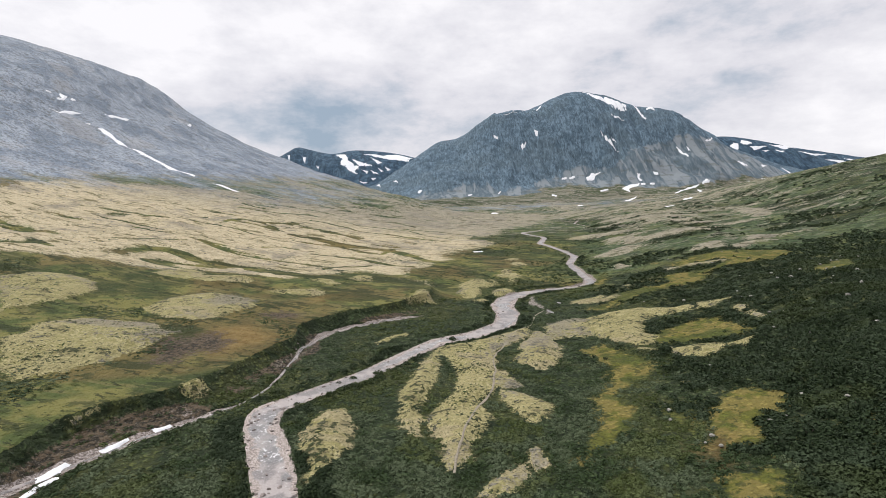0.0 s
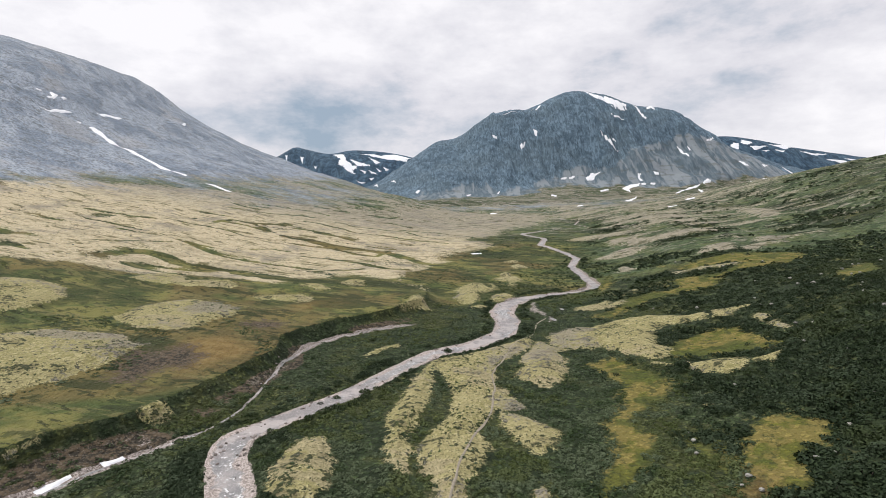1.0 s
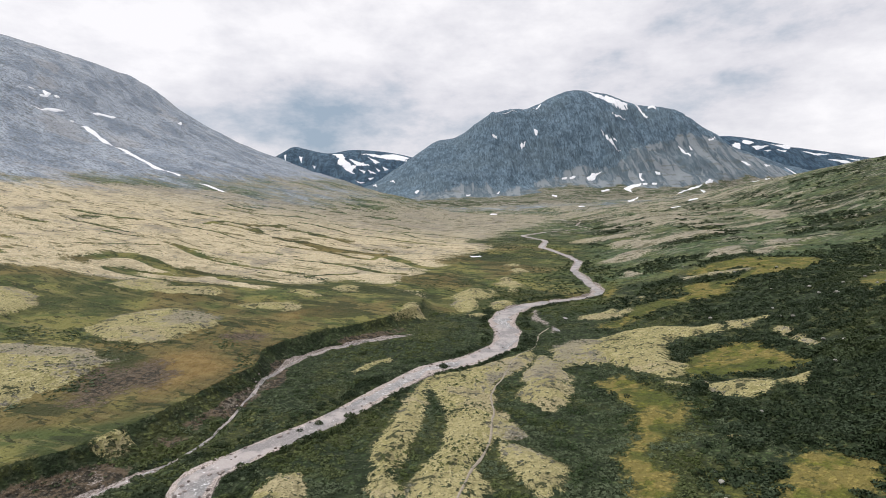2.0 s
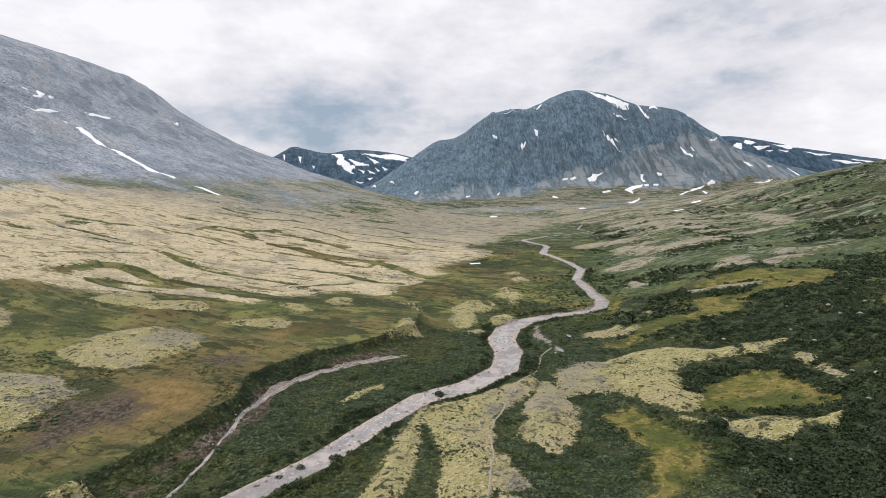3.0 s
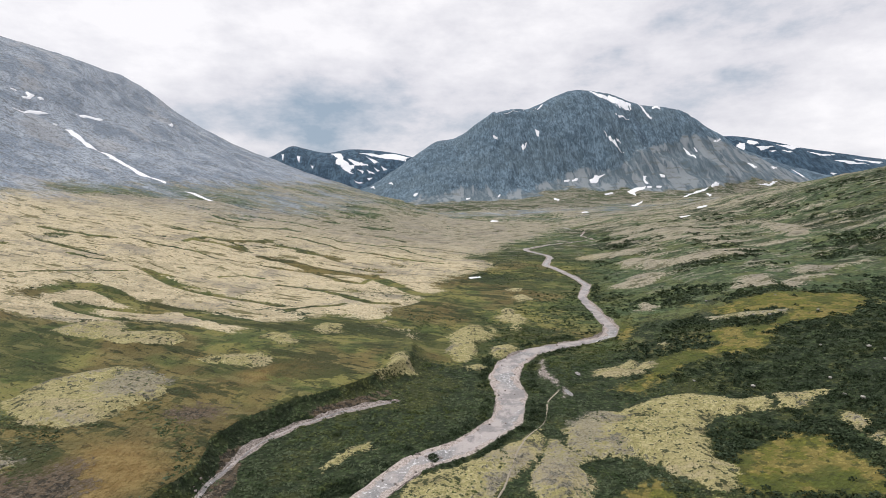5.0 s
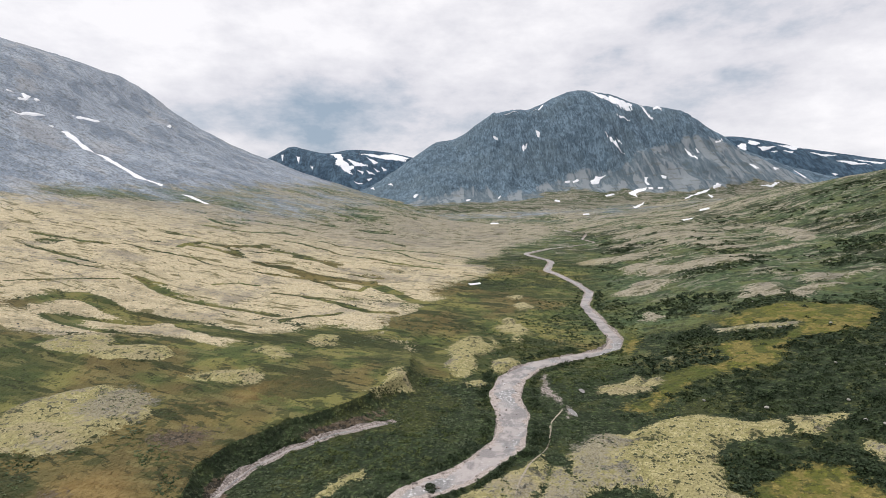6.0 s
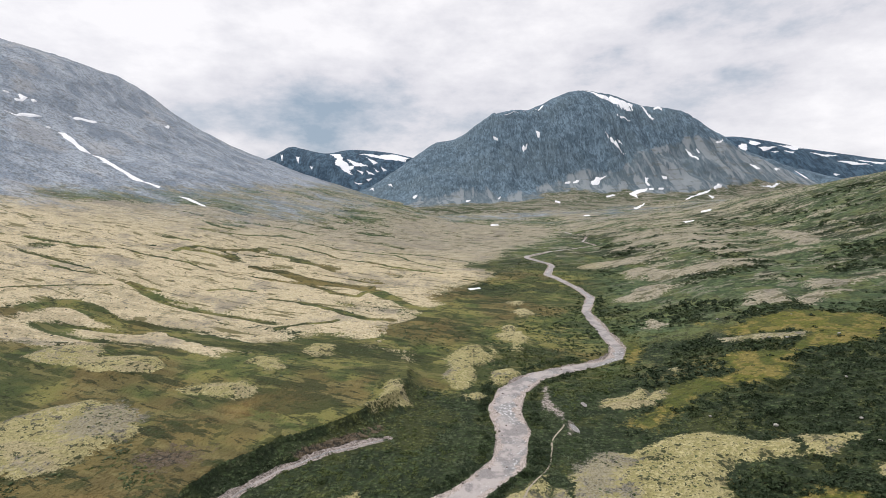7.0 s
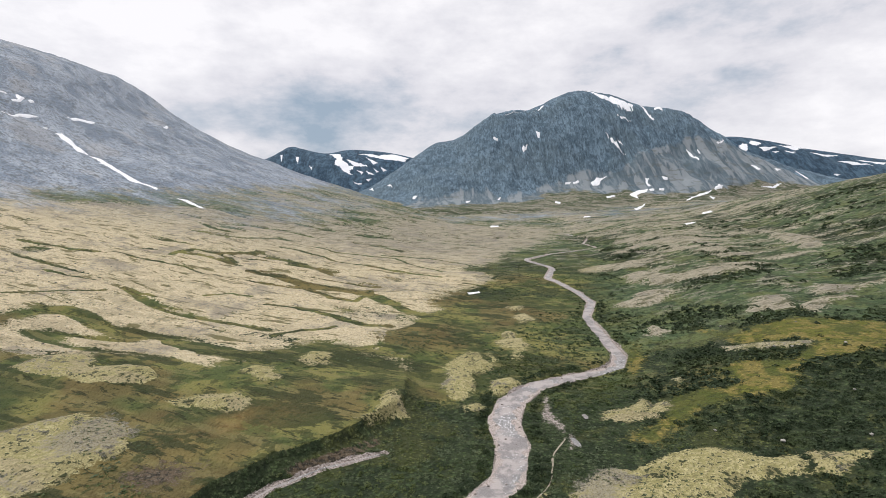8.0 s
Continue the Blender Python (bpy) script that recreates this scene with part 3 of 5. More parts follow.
patch("lichen", (-255, 286), (-249, 302), (-233, 309), (-212, 301), (-198, 278), (-200, 263), (-205, 248), (-211, 235))

VEINS = []


def vein(half, *line):
    """A wet green line of seepage, half as wide as given, through the dry lichen heath."""
    VEINS.append((half, line))


vein(5, (-240, 427), (-222, 422), (-201, 412), (-180, 407), (-160, 403), (-142, 395), (-128, 387), (-109, 384), (-89, 383))
vein(4, (-170, 366), (-151, 359), (-133, 352), (-121, 340), (-125, 331))
vein(5, (-179, 589), (-162, 588), (-144, 584), (-118, 571), (-94, 561), (-67, 558), (-38, 533), (-21, 508), (-2, 489))
vein(2.5, (-131, 498), (-107, 495), (-81, 480), (-65, 468), (-46, 456), (-30, 460))
vein(3, (-114, 555), (-83, 534), (-62, 527), (-58, 567))
vein(2, (-391, 577), (-366, 578), (-336, 568), (-313, 573))
vein(1.5, (-305, 578), (-278, 568), (-250, 566), (-230, 568), (-204, 559), (-178, 558))
vein(1.2, (-309, 503), (-285, 495), (-262, 495))
vein(4, (-263, 601), (-256, 633), (-227, 637), (-195, 667))
vein(2, (-187, 704), (-150, 696), (-111, 672), (-77, 662), (-43, 648), (9, 631))
vein(3, (-257, 708), (-227, 720), (-202, 751), (-185, 747))
vein(1.2, (-296, 434), (-281, 444), (-263, 458), (-243, 472))
vein(5, (-206, 331), (-185, 324), (-169, 324), (-152, 319), (-126, 324))
vein(2, (-72, 409), (-49, 402), (-30, 417))
vein(1.5, (-98, 422), (-86, 433), (-66, 451))
vein(1.5, (-152, 729), (-120, 714), (-50, 724), (10, 660))
vein(7, (-24, 401), (-16, 439), (9, 490))
vein(1.2, (-239, 487), (-221, 479), (-208, 479))
vein(1.5, (-182, 499), (-167, 517), (-151, 515))
vein(1.5, (-154, 880), (-84, 891), (10, 872), (68, 868))
vein(1.5, (-66, 733), (-8, 746), (55, 698))
vein(2, (149, 662), (181, 638), (209, 649), (244, 614))


def mound(x, y):
    """The swell of the moraine knolls that the lichen grows on."""
    best = np.full(np.shape(x), -1e3)
    for outline in PATCHES["lichen"]:
        best = np.maximum(best, inside(x, y, outline))
    best = best + 2.0 * rough(x, y, 15, 24, 2)
    return 1.9 * ease(-2.5, 7, best) * (1 + 0.4 * rough(x, y, 30, 25, 2))


def seepage(x, y):
    """1 in the seepage lines, 0 away from them."""
    x, y = np.asarray(x, float), np.asarray(y, float)
    wet = np.zeros(x.shape)
    px, py = x + 5 * rough(x, y, 22, 26, 3), y + 4 * rough(x, y, 18, 27, 3)
    for half, line in VEINS:
        lx, ly = np.array(line, float).T
        m = (x > lx.min() - 25) & (x < lx.max() + 25) & (y > ly.min() - 25) & (y < ly.max() + 25)
        gap = line_gap(px[m], py[m], line)[0] + 0.8 * half * rough(x[m], y[m], 30, 28, 3)
        wet[m] = np.maximum(wet[m], 1 - ease(0.6 * half, 1.5 * half + 1, gap))
    return wet


def crest(x, y):
    """Metres behind (plus) or before the ragged edge of the river terrace."""
    gap, side, _ = line_gap(x, y, SCARP)
    return gap * side + 2.4 * rough(x, y, 21, 40, 3) + 1.1 * rough(x, y, 6.5, 48, 2) + 13 * rough(x, y, 55, 44, 3) * ease(325, 400, y)


def height(x, y, fine=True):
    x, y = np.asarray(x, float), np.asarray(y, float)
    d = x - axis(y)
    z = bend(y, FLOOR)
    z = z + bend(-d, LEFT) * (0.55 + 0.47 * ease(680, 1720, y)) * (1 - 0.75 * ease(1750, 2700, y))
    z = z + bend(-d, BROW) * ease(1250, 1700, y) * (1 - 0.75 * ease(1750, 2700, y))
    z = z + bend(d, RIGHT) * (1 - 0.8 * ease(850, 1500, y)) * (1 + 0.45 * ease(70, 170, d) * (1 - ease(200, 330, y)))
    climb = np.clip((crest(x, y) + 13) / 13.0, 0, 1)
    z = z + 7.0 * (0.3 * climb + 0.7 * climb ** 4) * (1 - 0.72 * ease(330, 400, y)) * (1 - ease(560, 720, y))
    if fine:
        wild = ease(20, 140, np.abs(d)) * 0.8 + 0.2
        z = z + 3.2 * wild * rough(x, y, 90, 3, 3) + 0.5 * rough(x, y, 11, 5, 3) + 0.006 * np.abs(d) * wild * rough(x, y, 170, 9, 4)
        z = z + ease(800, 1150, y) * (7 * rough(x, y, 110, 16, 4, 0.55) + 2.5 * rough(x, y, 34, 17, 3))
        z = z - 1.6 * gully(x, y) * (1 + 2 * ease(500, 1200, y)) * ease(350, 420, y - 0.2 * x)
        if len(RIVER):
            rg, _, along = line_gap(x, y, RIVER)
            half = np.interp(along, range(len(RIVER)), [p[2] for p in RIVER])
            bed = bend(y, FLOOR) - 0.9
            k = 1 - ease(0, 3.0, rg - half + 0.9)
            z = z * (1 - k) + bed * k
            sg = line_gap(x, y, STREAM)[0]
            z = z - 1.0 * (1 - ease(0.5, 4, sg)) + mound(x, y)
    return z
# ---- end of land ----


# ---- ground ----
def cover(kind, x, y, soft):
    """How far a place lies within the patches of a kind: 0.5 on their edges, 1 and 0 at soft metres from them."""
    best = np.full(np.shape(x), -1e3)
    for outline in PATCHES.get(kind, ()):
        best = np.maximum(best, inside(x, y, outline))
    best = best + 3.0 * rough(x * 0.7, y, 17, 23, 4, 0.6) * (1 + 0.003 * np.clip(np.asarray(y) - 200, 0, 800))
    return np.clip(0.5 + best / (2 * soft * (1 + 0.003 * np.clip(np.asarray(y) - 200, 0, 600))), 0, 1)


def covers(x, y):
    """The plant and stone cover of the ground: two sets of four masks."""
    d = x - axis(y)
    gap, side, along = line_gap(x, y, SCARP)
    rise = bend(-d, LEFT) * (0.55 + 0.47 * ease(680, 1720, y))
    streak = rough(x * 0.45 + y * 0.25, y, 34, 21, 5, 0.62)
    broad = rough(x, y, 160, 22, 3)
    wet = seepage(x, y)
    plateau = cover("plateau", x, y, 13)
    lichen = cover("lichen", x, y, 5) * (1 - ease(340, 440, y) * np.clip(0.2 + 0.9 * streak, 0, 0.6))
    lichen = np.maximum(lichen, plateau * np.clip(0.80 - 0.42 * (streak - 0.05) + 0.2 * broad, 0, 1) * (1 - 0.8 * gully(x, y)))
    slope_mix = ease(9, 24, rise) * ease(335, 390, y) * (1 - 0.4 * ease(520, 760, y + 60 * broad)) * (1 - ease(110, 200, rise)) * ease(12, 40, gap * side) * ease(0.15, 0.6, plateau)
    lichen = np.maximum(lichen, slope_mix * np.clip(0.66 - 0.42 * streak + 0.2 * broad, 0, 1) * (1 - 0.7 * gully(x, y)))
    lichen = lichen * (1 - 0.9 * wet)
    hill = ease(20, 110, d) * ease(430, 620, y) * (1 - 0.22 * ease(160, 300, d)) * (1 - ease(300, 520, d))
    lichen = np.maximum(lichen, hill * np.clip(0.45 - 0.4 * streak - 0.4 * rough(x * 0.35 + y * 0.3, y, 15, 46, 3, 0.6) + 0.2 * broad, 0, 0.85))
    up_valley = ease(700, 1000, y) * (1 - ease(70, 160, rise))
    lichen = np.maximum(lichen, up_valley * np.clip(0.47 - 0.4 * streak, 0, 0.75))
    grass = np.maximum(cover("grass", x, y, 9), ease(20, 90, d) * np.clip(0.25 - 0.22 * ease(70, 110, d) - 0.1 * ease(330, 500, y) + 0.75 * rough(x, y, 46, 31, 4, 0.6), 0, 0.8))
    rust = np.maximum(cover("rust", x, y, 7), np.clip(rough(x, y, 60, 33, 3) * 0.9 - 0.12, 0, 0.6) * ease(0, 30, gap * side))
    stones = np.maximum(cover("stones", x, y, 6), np.clip(0.2 + 0.75 * rough(x, y, 30, 35, 3), 0, 0.7) * (lichen > 0.5))
    stones = np.maximum(stones, ease(400, 640, y) * np.clip(0.24 + 0.6 * rough(x * 0.4, y, 26, 48, 4, 0.6), 0, 0.65) * (lichen > 0.5))
    scree = ease(42, 98, rise + 30 * rough(x * 0.4 + 0.3 * y, y, 110, 37, 5, 0.62))
    scree = np.maximum(scree, ease(620, 900, y) * ease(15, 50, rise) * np.clip(0.42 + 0.5 * rough(x * 0.5 + 0.2 * y, y, 60, 49, 5, 0.62), 0, 0.8))
    scree = np.maximum(scree, ease(900, 1400, y) * np.clip(0.38 + 0.55 * rough(x * 0.5 + 0.2 * y, y, 80, 42, 5, 0.62), 0, 0.9))
    meadow = ease(-0.7, 0.7, crest(x, y)) * (1 - plateau * 0.6)
    meadow = np.maximum(meadow, ease(300, 370, y) * np.clip(0.68 - 0.1 * ease(30, 90, d) + 0.6 * rough(x, y, 48, 45, 4, 0.6), 0, 1))
    meadow = np.maximum(meadow, 0.9 * wet)
    rg, _, a = line_gap(x, y, RIVER)
    half = np.interp(a, range(len(RIVER)), [p[2] for p in RIVER])
    sg = line_gap(x, y, STREAM)[0]
    gravel = np.maximum(1 - ease(-1, 2.4, rg - half + 0.8 * rough(x, y, 9, 43, 2)), 0.95 * (1 - ease(0.0, 1.8, sg - 1.1 * ease(215, 250, y) + 1.3 * ease(165, 178, y) * (1 - ease(205, 222, y)) - 1.5 * (1 - ease(150, 175, y)) + 1.4 * rough(x, y, 12, 38, 3))))
    low = 5.5 + 3.5 * (1 - ease(150, 185, y))
    slump = (1 - ease(0.3 * low, low, np.abs(gap * side + 8.5))) * ease(-0.3, 0.3, rough(x, y, 26, 39, 3)) * (1 - ease(300, 330, y))
    gravel = np.maximum(gravel, 0.42 * slump * ease(0.1, 0.4, rough(x, y, 12, 41, 3)))
    stones = np.maximum(stones, 0.5 * slump * ease(0.1, 0.5, rough(x, y, 16, 47, 3)))
    gravel = np.maximum(gravel, 0.78 * cover("bar", x, y, 4))
    # plateau part of this mask: paler lichen plus painted sunlight
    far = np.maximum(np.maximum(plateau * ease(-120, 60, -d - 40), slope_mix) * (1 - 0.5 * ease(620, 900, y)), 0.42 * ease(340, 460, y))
    # cool rises with distance and stands partly for haze on grass and lichen
    cool = np.maximum(ease(10, 70, d) * ease(290, 430, y), ease(600, 850, y))
    ledges = ease(30, 110, d) * ease(360, 520, y) * np.clip(0.6 + 0.8 * rough(x, y, 90, 50, 3), 0, 1) + ease(600, 860, y)
    return np.stack([lichen, grass, rust, stones], -1), np.stack([scree, meadow, gravel, far], -1), np.stack([cool, np.clip(ledges, 0, 1), np.maximum(0.85 * slump, 0.95 * cover("scatter", x, y, 12)), 0 * d], -1)


def sheet(name, gx, gy, gz, material, masks=()):
    """A landform: a net of quads over the plan."""
    rows, cols = gx.shape
    me = bpy.data.meshes.new(name)
    me.vertices.add(rows * cols)
    me.vertices.foreach_set("co", np.stack([gx, gy, gz], -1).astype(np.float32).ravel())
    k = (np.arange(rows - 1)[:, None] * cols + np.arange(cols - 1)).ravel()
    quads = np.stack([k, k + 1, k + 1 + cols, k + cols], -1).astype(np.int32)
    me.loops.add(quads.size)
    me.polygons.add(len(quads))
    me.loops.foreach_set("vertex_index", quads.ravel())
    me.polygons.foreach_set("loop_start", np.arange(0, quads.size, 4, dtype=np.int32))
    me.polygons.foreach_set("use_smooth", np.ones(len(quads), bool))
    me.update(calc_edges=True)
    for label, mask in masks:
        at = me.color_attributes.new(label, "FLOAT_COLOR", "POINT")
        at.data.foreach_set("color", mask.astype(np.float32).ravel())
    me.materials.append(material)
    return new(name, me)


def ground_net():
    ys, y = [], -260.0
    while y < 4600:
        ys.append(y)
        y += 9.0 if y < 70 else max(0.72, 0.0043 * y) if y < 2000 else 60.0
    ys = np.array(ys)
    s = np.linspace(-1, 1, 730)
    lane = 0.42 * s + 0.58 * s ** 3
    wide = 1.25 * (np.clip(ys, -200, 2400) + 270)
    gx = wide[:, None] * lane[None, :]
    gy = np.repeat(ys[:, None], len(s), 1)
    return gx, gy


GX, GY = ground_net()
GZ = height(GX, GY)
_c1, _c2, _c3 = covers(GX, GY)
ground = sheet("ground", GX, GY, GZ, GROUND, (("cover", _c1), ("cover2", _c2), ("cover3", _c3)))
tagged(ground, "mossy valley floor and slopes of heath, pale lichen and scree", "ground", kind="structure")


# ---- mountains ----
RIDGE = [(-700, 70), (-443, 113), (-298, 149), (-201, 209), (-117, 268), (-33, 327), (74, 355), (199, 442), (370, 474), (476, 521), (534, 541), (653, 532), (796, 484), (964, 456), (1049, 414), (1130, 351), (1282, 280), (1477, 221), (1671, 185), (2100, 150)]
FAR_LEFT = [(-1800, 200), (-1266, 298), (-1117, 352), (-1024, 388), (-976, 414), (-931, 436), (-876, 425), (-712, 396), (-583, 417), (-455, 414), (-180, 370), (22, 298), (206, 225), (500, 150)]
FAR_RIGHT = [(700, 380), (1176, 440), (1524, 452), (1578, 455), (1756, 436), (1984, 392), (2244, 357), (2473, 325), (2701, 296), (3400, 240)]


# how high the fans of broken rock and the turf below them reach along the mountain
TALUS = [(-700, 110), (0, 112), (430, 172), (720, 262), (950, 300), (1100, 285), (1500, 150), (2000, 120)]
TURF = [(-700, 95), (0, 106), (430, 128), (700, 150), (950, 165), (1500, 150), (2000, 120)]


def mountain_height(x, y):
    top = bend(x, RIDGE)
    foot = 86 + 0.0 * x
    t = (y - 1480 + 110 * rough(x, y, 260, 57, 3) * (1 - ease(1700, 2000, y))) / (2150 - 1480)
    front = bend(np.clip(t, 0, 1), [(-0.2, 0), (0, 0), (0.25, 0.07), (0.45, 0.2), (0.6, 0.42), (0.75, 0.70), (0.9, 0.93), (1, 1.0), (1.2, 1.0)])
    back = 1 - 0.8 * ease(1.05, 2.3, t)
    z = foot + (top - foot) * front * back
    steep = ease(0.3, 0.55, t) * (1 - 0.85 * ease(0.85, 1.0, t))
    ribs = 1 - np.abs(rough(x + 0.15 * y, y * 0.2, 42, 51, 4, 0.55)) * 2
    z = z + steep * (13 * ribs + 24 * rough(x, y, 150, 53, 5, 0.58)) * np.clip((top - foot) / 300, 0.1, 1.2)
    return z + (1 - steep) * 5 * rough(x, y, 60, 55, 4) * ease(0, 0.2, t) - 30 * (1 - ease(-0.1, 0.04, t))


def range_height(x, y, line, near, crest, seed):
    top = bend(x, line)
    t = np.clip((y - near) / (crest - near), 0, 2)
    return 60 + (top - 60) * ease(0, 1, t) * (1 - 0.6 * ease(1.1, 2, t)) + 22 * rough(x, y, 140, seed, 5, 0.55) * ease(0, 0.3, t) * (1 - ease(0.75, 1.0, t))


def landform(name, xs, ys, fn, material, label):
    gx, gy = np.meshgrid(xs, ys)
    gz = fn(gx, gy)
    fan = 1 - ease(-28, 34, gz - bend(np.clip(gx, -699, 1999), TALUS) + 45 * rough(gx, gy * 0.3, 120, 61, 4))
    foot = 1 - ease(-16, 18, gz - bend(np.clip(gx, -699, 1999), TURF) + 60 * rough(gx, gy * 0.4, 240, 62, 5, 0.6))
    mask = np.stack([fan, foot if material is ROCK else 0 * fan, fan, fan], -1)
    return tagged(sheet(name, gx, gy, gz, material, (("cover", mask),)), label, "mountain")


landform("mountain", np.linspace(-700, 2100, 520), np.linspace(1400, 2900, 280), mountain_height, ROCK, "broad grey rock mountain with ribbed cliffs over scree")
landform("mountain", np.linspace(-1800, 500, 260), np.linspace(2650, 4000, 110), lambda x, y: range_height(x, y, FAR_LEFT, 2650, 3300, 71), FAR_ROCK, "distant dark peak tinted haze blue and streaked with snow")
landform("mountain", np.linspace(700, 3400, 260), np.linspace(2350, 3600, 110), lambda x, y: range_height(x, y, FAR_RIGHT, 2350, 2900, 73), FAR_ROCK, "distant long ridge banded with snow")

# ---- water ----
def ribbon(name, line, material, lift, label):
    pts = []
    for k in range(len(line) - 1):
        n = max(1, int(math.dist(line[k][:2], line[k + 1][:2]) / 4))
        for i in range(n):
            f = i / n
            p = [line[max(k - 1, 0)], line[k], line[k + 1], line[min(k + 2, len(line) - 1)]]
            pts.append([0.5 * (2 * p[1][c] + (p[2][c] - p[0][c]) * f + (2 * p[0][c] - 5 * p[1][c] + 4 * p[2][c] - p[3][c]) * f * f
                              + (3 * p[1][c] - p[0][c] - 3 * p[2][c] + p[3][c]) * f ** 3) for c in range(3)])
    pts = np.array(pts)
    way = np.gradient(pts[:, :2], axis=0)
    way /= np.linalg.norm(way, axis=1)[:, None]
    side = np.stack([way[:, 1], -way[:, 0]], -1)
    s = np.linspace(-1, 1, 9)
    reach = pts[:, 2:3] + 1.0
    gx = pts[:, 0:1] + side[:, 0:1] * s * reach
    gy = pts[:, 1:2] + side[:, 1:2] * s * reach
    gz = np.repeat(bend(pts[:, 1], FLOOR)[:, None] + lift, len(s), 1)
    across = np.repeat(np.repeat(np.abs(s)[None, :, None], len(pts), 0), 4, 2)
    return tagged(sheet(name, gx, gy, gz, material, (("cover", across),)), label, "river", kind="structure")


def strip(name, line, half, lift, material, label, category):
    """A narrow band that lies on the ground along a line of the plan."""
    pts = []
    for (ax, ay), (bx, by) in zip(line, line[1:]):
        n = max(1, int(math.dist((ax, ay), (bx, by)) / 1.5))
        pts += [(ax + (bx - ax) * i / n, ay + (by - ay) * i / n) for i in range(n)]
    pts = np.array(pts)
    for _ in range(4):
        pts[1:-1] = (pts[:-2] + 2 * pts[1:-1] + pts[2:]) / 4
    pts = pts + np.stack([rough(pts[:, 1], pts[:, 0], 9, 66, 3), rough(pts[:, 1], pts[:, 0], 13, 67, 2)], -1) * 0.7
    way = np.gradient(pts, axis=0)
    way /= np.linalg.norm(way, axis=1)[:, None]
    wide = half * (1 + 0.6 * rough(pts[:, 0], pts[:, 1], 5, 68, 2))[:, None]
    s = np.array([-1, -0.6, 0, 0.6, 1.0])
    gx, gy = pts[:, :1] + way[:, 1:] * s * wide, pts[:, 1:] - way[:, :1] * s * wide
    gz = height(gx, gy) + lift - 0.12 * np.abs(s) ** 3
    return tagged(sheet(name, gx, gy, gz, material), label, category, kind="structure")


strip("footpath", TRAIL[1:], 0.32, 0.14, PATH_SOIL, "narrow trodden footpath of pale bare soil across the lichen", "path")
strip("brook", STREAM[2:], 0.5, 0.16, WATER, "thin brook trickling through a gravel bed below the terrace", "brook")


def pond(px, py, rx, ry, turn):
    a = np.linspace(0, 2 * np.pi, 25)[None, :]
    r = np.array([0.0, 0.5, 1.0])[:, None] * (1 + 0.25 * rough(np.cos(a) * 9 + px, np.sin(a) * 9, 6, 69, 2))
    u, v = rx * r * np.cos(a), ry * r * np.sin(a)
    c, s = math.cos(radians(turn)), math.sin(radians(turn))
    gx, gy = px + u * c - v * s, py + u * s + v * c
    gz = np.full(gx.shape, float(height(np.array([px]), np.array([py]))[0]) + 0.3)
    return tagged(sheet("pond", gx, gy, gz, WATER), "small pale pool among willow scrub", "pond", kind="structure")


pond(65, 298, 1.3, 4.2, 10)
pond(75, 320, 1.2, 2.8, 0)
ribbon("water", RIVER, WATER, -0.45, "shallow stony river with pale riffles winding down the valley")


# ---- helpers for things ----
def part(name, me, material, parent, label=""):
    ob = new(name, me)
    if not me.materials:
        me.materials.append(material)
    ob.parent = parent
    return tagged(ob, label)


def mesh_of(name, verts, faces, material, smooth=False):
    me = bpy.data.meshes.new(name)
    me.from_pydata([tuple(map(float, v)) for v in verts], [], faces)
    me.polygons.foreach_set("use_smooth", [smooth] * len(me.polygons))
    me.materials.append(material)
    return me


def ground_z(x, y):
    return float(height(np.array([x]), np.array([y]))[0])


def sprays(rng, count, size, squash=0.75):
    """Leafy twigs on a dome of radius 1: small bent quads. Returns corners (count, 4, 3)."""
    a, h = rng.uniform(0, 2 * np.pi, count), rng.uniform(0.02, 1, count)
    r = np.sqrt(np.clip(1 - h * h, 0, 1)) * rng.uniform(0.62, 1.1, count)
    c = np.stack([r * np.cos(a), r * np.sin(a), squash * h * rng.uniform(0.6, 1.12, count)], -1)
    out = c * (1, 1, 1.6) + rng.normal(0, 0.55, c.shape)
    out /= np.linalg.norm(out, axis=1)[:, None]
    u = np.cross(out, rng.normal(0, 1, c.shape))
    u /= np.linalg.norm(u, axis=1)[:, None]
    v = np.cross(out, u)
    s = size * rng.uniform(0.6, 1.3, count)[:, None]
    return np.stack([c - u * s - v * s * 0.5, c + u * s * 0.8 - v * s * 0.7, c + u * s * 0.7 + v * s * 0.9 + out * s * 0.3, c - u * s * 0.9 + v * s * 0.6 + out * s * 0.2], 1)


def leaf_mesh(name, corners, material):
    """One mesh of loose leafy faces, each of three or four corners."""
    corners = np.asarray(corners, np.float32)
    k = corners.shape[-2]
    corners = corners.reshape(-1, k, 3)
    n = len(corners)
    me = bpy.data.meshes.new(name)
    me.vertices.add(n * k)
    me.vertices.foreach_set("co", corners.ravel())
    me.loops.add(n * k)
    me.polygons.add(n)
    me.loops.foreach_set("vertex_index", np.arange(n * k, dtype=np.int32))
    me.polygons.foreach_set("loop_start", np.arange(0, n * k, k, dtype=np.int32))
    me.update(calc_edges=True)
    me.materials.append(material)
    return me


def scatter(rng, count, y0, y1, left, right):
    """Places over a stretch of the valley, denser towards its near end."""
    y = y0 * (y1 / y0) ** rng.uniform(0, 1, count)
    x = rng.uniform(left, right, count) * (y + 25)
    return x, y


